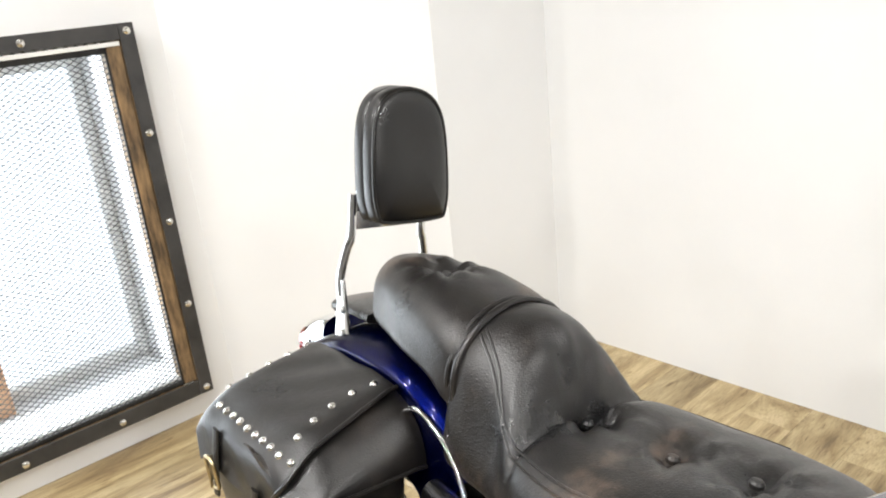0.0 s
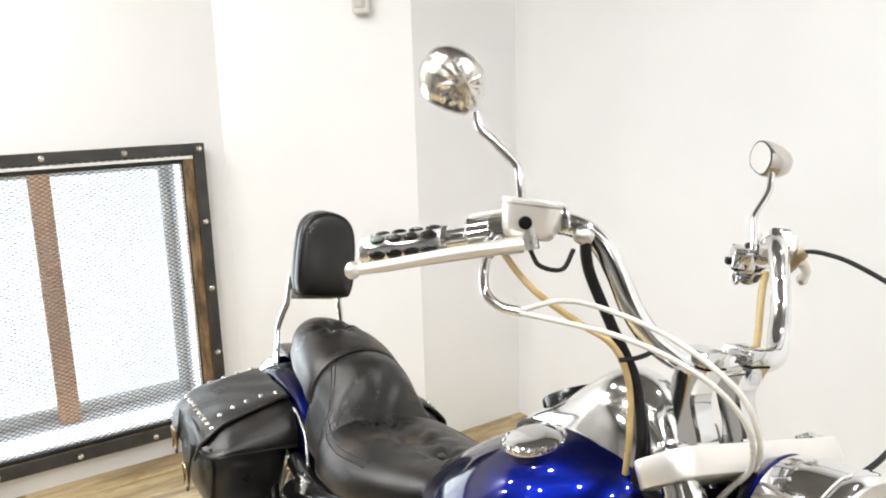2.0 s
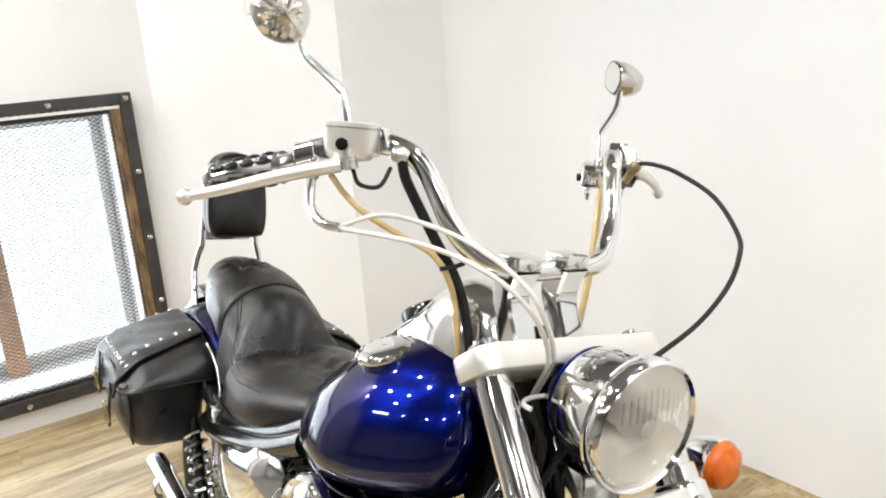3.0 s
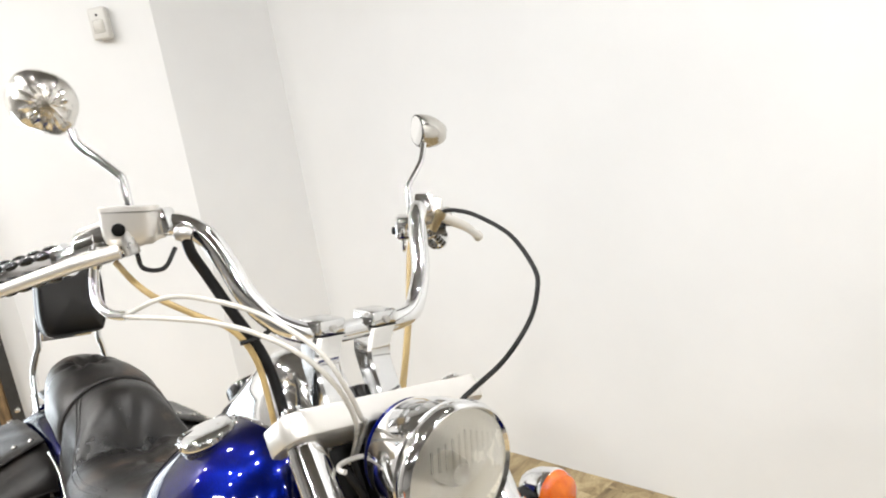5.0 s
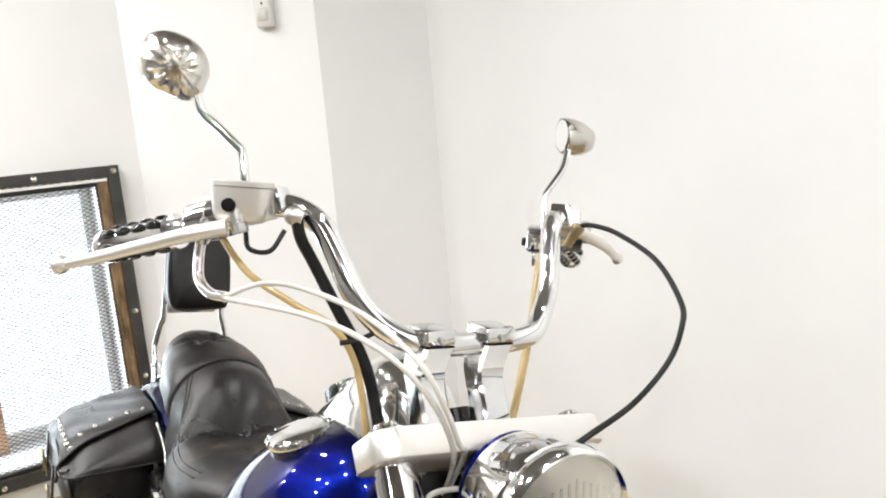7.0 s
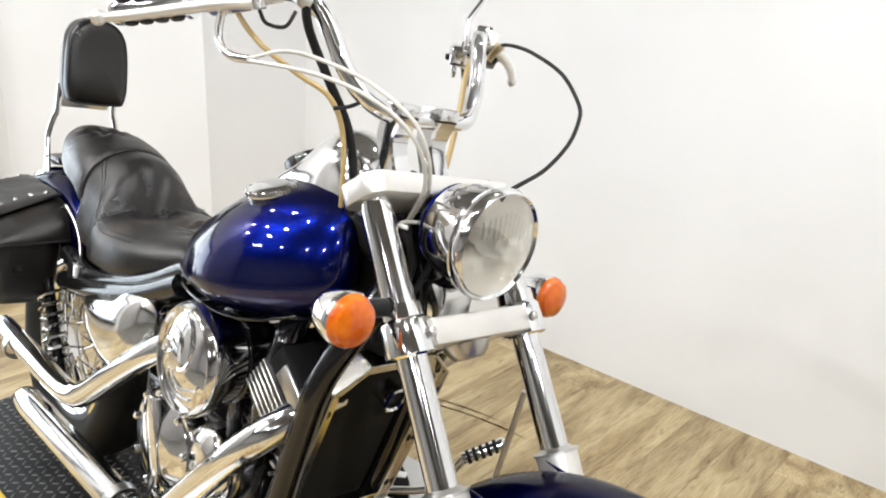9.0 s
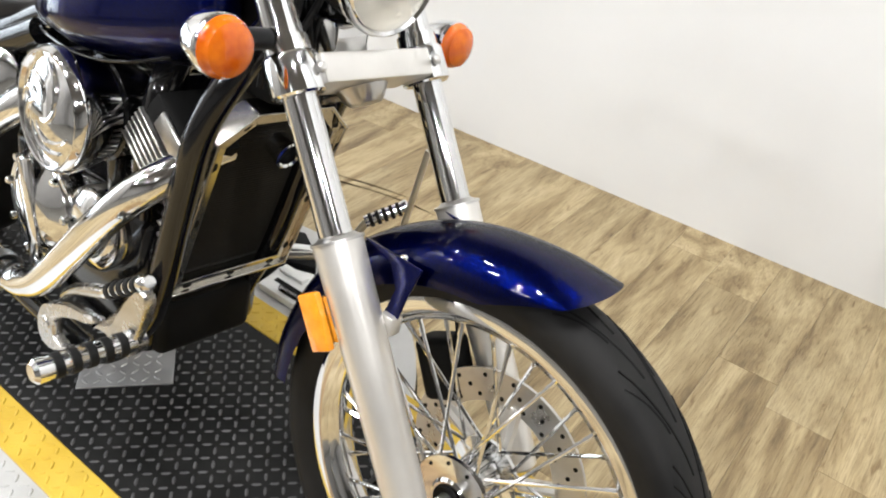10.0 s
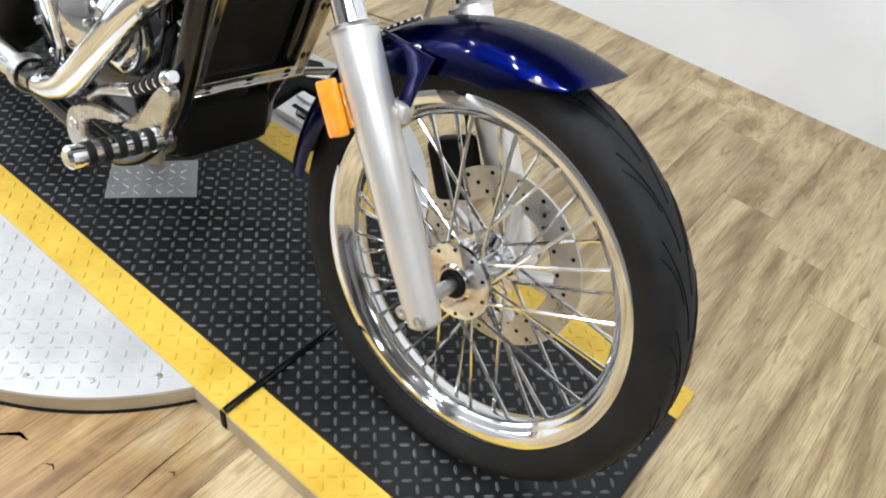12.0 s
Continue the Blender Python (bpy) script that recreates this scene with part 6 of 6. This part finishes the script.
# loose bare tread plate under the footrest
c0, c1 = Vector((-0.862, -0.054, 0)), Vector((-0.735, 0.088, 0))
du = (c1 - c0).normalized()
dv = Vector((-du.y, du.x, 0))
m = axes(c0 + Vector((0, 0, -0.002)), du, dv, Vector((0, 0, 1)))
loose = thing("tread_plate_offcut", "small bare aluminium tread plate lying on the black platform", "metal plate", bm=slab([(0, 0), (0.19, 0), (0.185, 0.125), (0.0, 0.12)], 0.0045, 0.001, m), mat=GALV, smooth=False)
lb = treads(0.004, 0.184, 0.004, 0.118, GALV, loose, z=0.0045)
lb.matrix_local = m

TC, TR = Vector((-0.884, 0.09, 0)), 0.625
tt = thing("turntable", "round bare steel tread plate turntable", "turntable", bm=lathe([(-0.0085, 0.0), (-0.0085, TR), (-0.0125, TR)], TC, (0, 0, 1), 160), mat=DECK_PLATE)
part("turntable_rim", lathe([(-0.0125, TR - 0.02), (-0.0125, TR + 0.001), (FLOOR + 0.004, TR + 0.001)], TC, (0, 0, 1), 160), SKIRT, tt, "tan worn rim")
part("turntable_gap", lathe([(FLOOR + 0.0005, TR - 0.01), (FLOOR + 0.0005, TR + 0.006), (FLOOR - 0.003, TR + 0.006)], TC, (0, 0, 1), 160), MATT_BLACK, tt)
treads(TC.x - TR, TC.x + TR, TC.y - TR, MY0 - 0.002, DECK_PLATE, tt, keep=lambda x, y: (Vector((x, y, 0)) - TC).length < TR - 0.015, z=-0.0085)
for k in range(14):
    a = -0.62 - k * 0.19
    p = TC + (TR - 0.035) * Vector((math.cos(a), math.sin(a), 0))
    if p.y < MY0 - 0.01:
        part("rivet", lathe([(0, 0.006), (0.0025, 0.005), (0.003, 0)], p + Vector((0, 0, -0.0085)), (0, 0, 1), 12), STEEL, tt)

floor = thing("floor", "pale oak look vinyl plank floor", "floor", kind="structure", bm=box((-3.4, -6.2, FLOOR - 0.1), (5.2, 1.9, FLOOR - 0.0035)), mat=PLANK, smooth=False)
# unseen slab added behind the camera so paint and chrome reflect a darker floor
thing("carpet", "unseen grey slab over the floor, added for reflections", "carpet", kind="structure", bm=box((-3.08, -5.99, FLOOR - 0.003), (4.98, -1.66, FLOOR + 0.004)), mat=UNSEEN_FLOOR, smooth=False)
# planks run across the bay, from wall to wall
PWD, PLN = 0.152, 0.914
plank_mesh = mesh_of(box((-PWD / 2 + 0.0004, -PLN / 2 + 0.0004, -0.0045), (PWD / 2 - 0.0004, PLN / 2 - 0.0004, 0), 0.0004, 1), "plank", PLANK, False)
rnd = random.Random(4)
i = 0
x = -3.09 + PWD / 2
while x < 0.80:
    y = 1.66 - rnd.random() * PLN
    y += PLN / 2
    while y > -1.6:
        y0, y1 = y - PLN / 2, y + PLN / 2
        lim = 1.64 if x > -2.52 else 1.64 - (-2.45 - x)
        if y0 < lim - 0.05:
            ob = new("plank", plank_mesh)
            ob.parent = floor
            y1 = min(y1, lim)
            ob.location = (x, (y0 + y1) / 2, FLOOR)
            ob.scale = (1, (y1 - y0) / PLN, 1)
        y -= PLN
    x += PWD

# worn joint and chipped edges of the vinyl beside the turntable
def chip(name, pts, wide, mat, lab):
    bm = bmesh.new()
    n = len(pts)
    top, side = [], []
    for k, (x, y) in enumerate(pts):
        a, b = Vector((*pts[max(k - 1, 0)], 0)), Vector((*pts[min(k + 1, n - 1)], 0))
        d = (b - a).normalized()
        o = Vector((-d.y, d.x, 0)) * wide * (0.35 + 0.65 * abs(math.sin(2.3 * k + 0.6))) * (0.3 if k in (0, n - 1) else 1)
        c = Vector((x, y, FLOOR + 0.0012))
        top.append((bm.verts.new(c + o), bm.verts.new(c - o)))
    for p, q in zip(top, top[1:]):
        bm.faces.new((p[0], p[1], q[1], q[0]))
    bmesh.ops.solidify(bm, geom=bm.faces[:], thickness=0.001)
    return part(name, bm, mat, floor, lab, smooth=False)


chip("vinyl_crack", [(-0.288, -0.232), (-0.284, -0.285), (-0.283, -0.33), (-0.281, -0.372), (-0.278, -0.41), (-0.275, -0.46)], 0.0009, MATT_BLACK, "dark open joint in the vinyl")
chip("vinyl_crack", [(-0.545, -0.505), (-0.519, -0.488), (-0.498, -0.468), (-0.478, -0.466)], 0.004, MATT_BLACK, "dark chipped edge in the vinyl")
chip("vinyl_crack", [(-0.418, -0.470), (-0.408, -0.463), (-0.398, -0.468)], 0.003, MATT_BLACK, "small chip in the vinyl")
chip("vinyl_crack", [(-0.262, -0.345), (-0.255, -0.340), (-0.25, -0.344)], 0.003, MATT_BLACK, "small chip in the vinyl")
# white guard panel, black base and spring lying on the far side of the turntable
DECK = -0.0083
panel = thing("white_guard_panel", "white plastic guard panel with a dark slot beside the platform", "panel", bm=slab([(-0.86, 0.43), (-0.66, 0.43), (-0.66, 0.49), (-0.79, 0.552), (-0.872, 0.52)], 0.022, 0.005, Matrix.Translation((0, 0, DECK))), mat=WHITE_TRIM)
part("slot", box((-0.84, 0.462, DECK + 0.022), (-0.68, 0.476, DECK + 0.0245), 0.001, 1), MATT_BLACK, panel, "dark slot")
part("ledge", box((-0.858, 0.495, DECK + 0.0215), (-0.775, 0.522, DECK + 0.034), 0.004, 2), WHITE_TRIM, panel)
base = thing("black_stand_base", "low black metal stand base on the turntable beside a white panel", "stand base", bm=slab([(-1.06, 0.435), (-0.95, 0.43), (-0.875, 0.435), (-0.89, 0.53), (-0.795, 0.562), (-0.84, 0.61), (-0.93, 0.66), (-1.02, 0.62), (-1.09, 0.55)], 0.03, 0.006, Matrix.Translation((0, 0, DECK))), mat=MATT_BLACK)
part("white_tab", box((-0.03, -0.012, 0), (0.03, 0.012, 0.004), 0.0015, 2, m=Matrix.Translation((-0.885, 0.60, DECK + 0.0295)) @ pose(0, 0, 0, 0, 0, 35)), WHITE_TRIM, base, "small white tab")
part("white_tab", box((-0.02, -0.01, 0), (0.02, 0.01, 0.004), 0.0015, 2, m=Matrix.Translation((-0.925, 0.455, DECK + 0.0295)) @ pose(0, 0, 0, 0, 0, -20)), WHITE_TRIM, base, "small white tab")
coil = [(-0.80 + 0.0009 * k, 0.4475 + 0.008 * math.cos(k * 0.8), DECK + 0.031 + 0.008 * math.sin(k * 0.8)) for k in range(95)]
thing("coil_spring", "small black coil spring lying on the white panel", "spring", bm=tube(coil, 0.0018, 6, 1, straight=True), mat=MATT_BLACK)

chip("tyre_mark", [(-1.27, 0.975), (-1.20, 0.995), (-1.152, 1.009), (-1.09, 1.028), (-1.04, 1.045), (-0.97, 1.060), (-0.897, 1.072), (-0.80, 1.078)], 0.0035, OLD_WOOD, "faint brown tyre mark")
chip("tyre_mark", [(-1.26, 1.010), (-1.19, 1.032), (-1.126, 1.050), (-1.05, 1.072), (-0.98, 1.088), (-0.90, 1.100)], 0.003, OLD_WOOD, "faint brown tyre mark")
thing("wooden_chock", "small tan wooden chock on the bare tread plate", "wood block", bm=box((-0.018, -0.016, 0.0), (0.018, 0.016, 0.030), 0.008, 3, m=Matrix.Translation((-0.885, 0.095, 0.0048)) @ pose(0, 0, 0, 0, 0, 30)), mat=SKIRT)
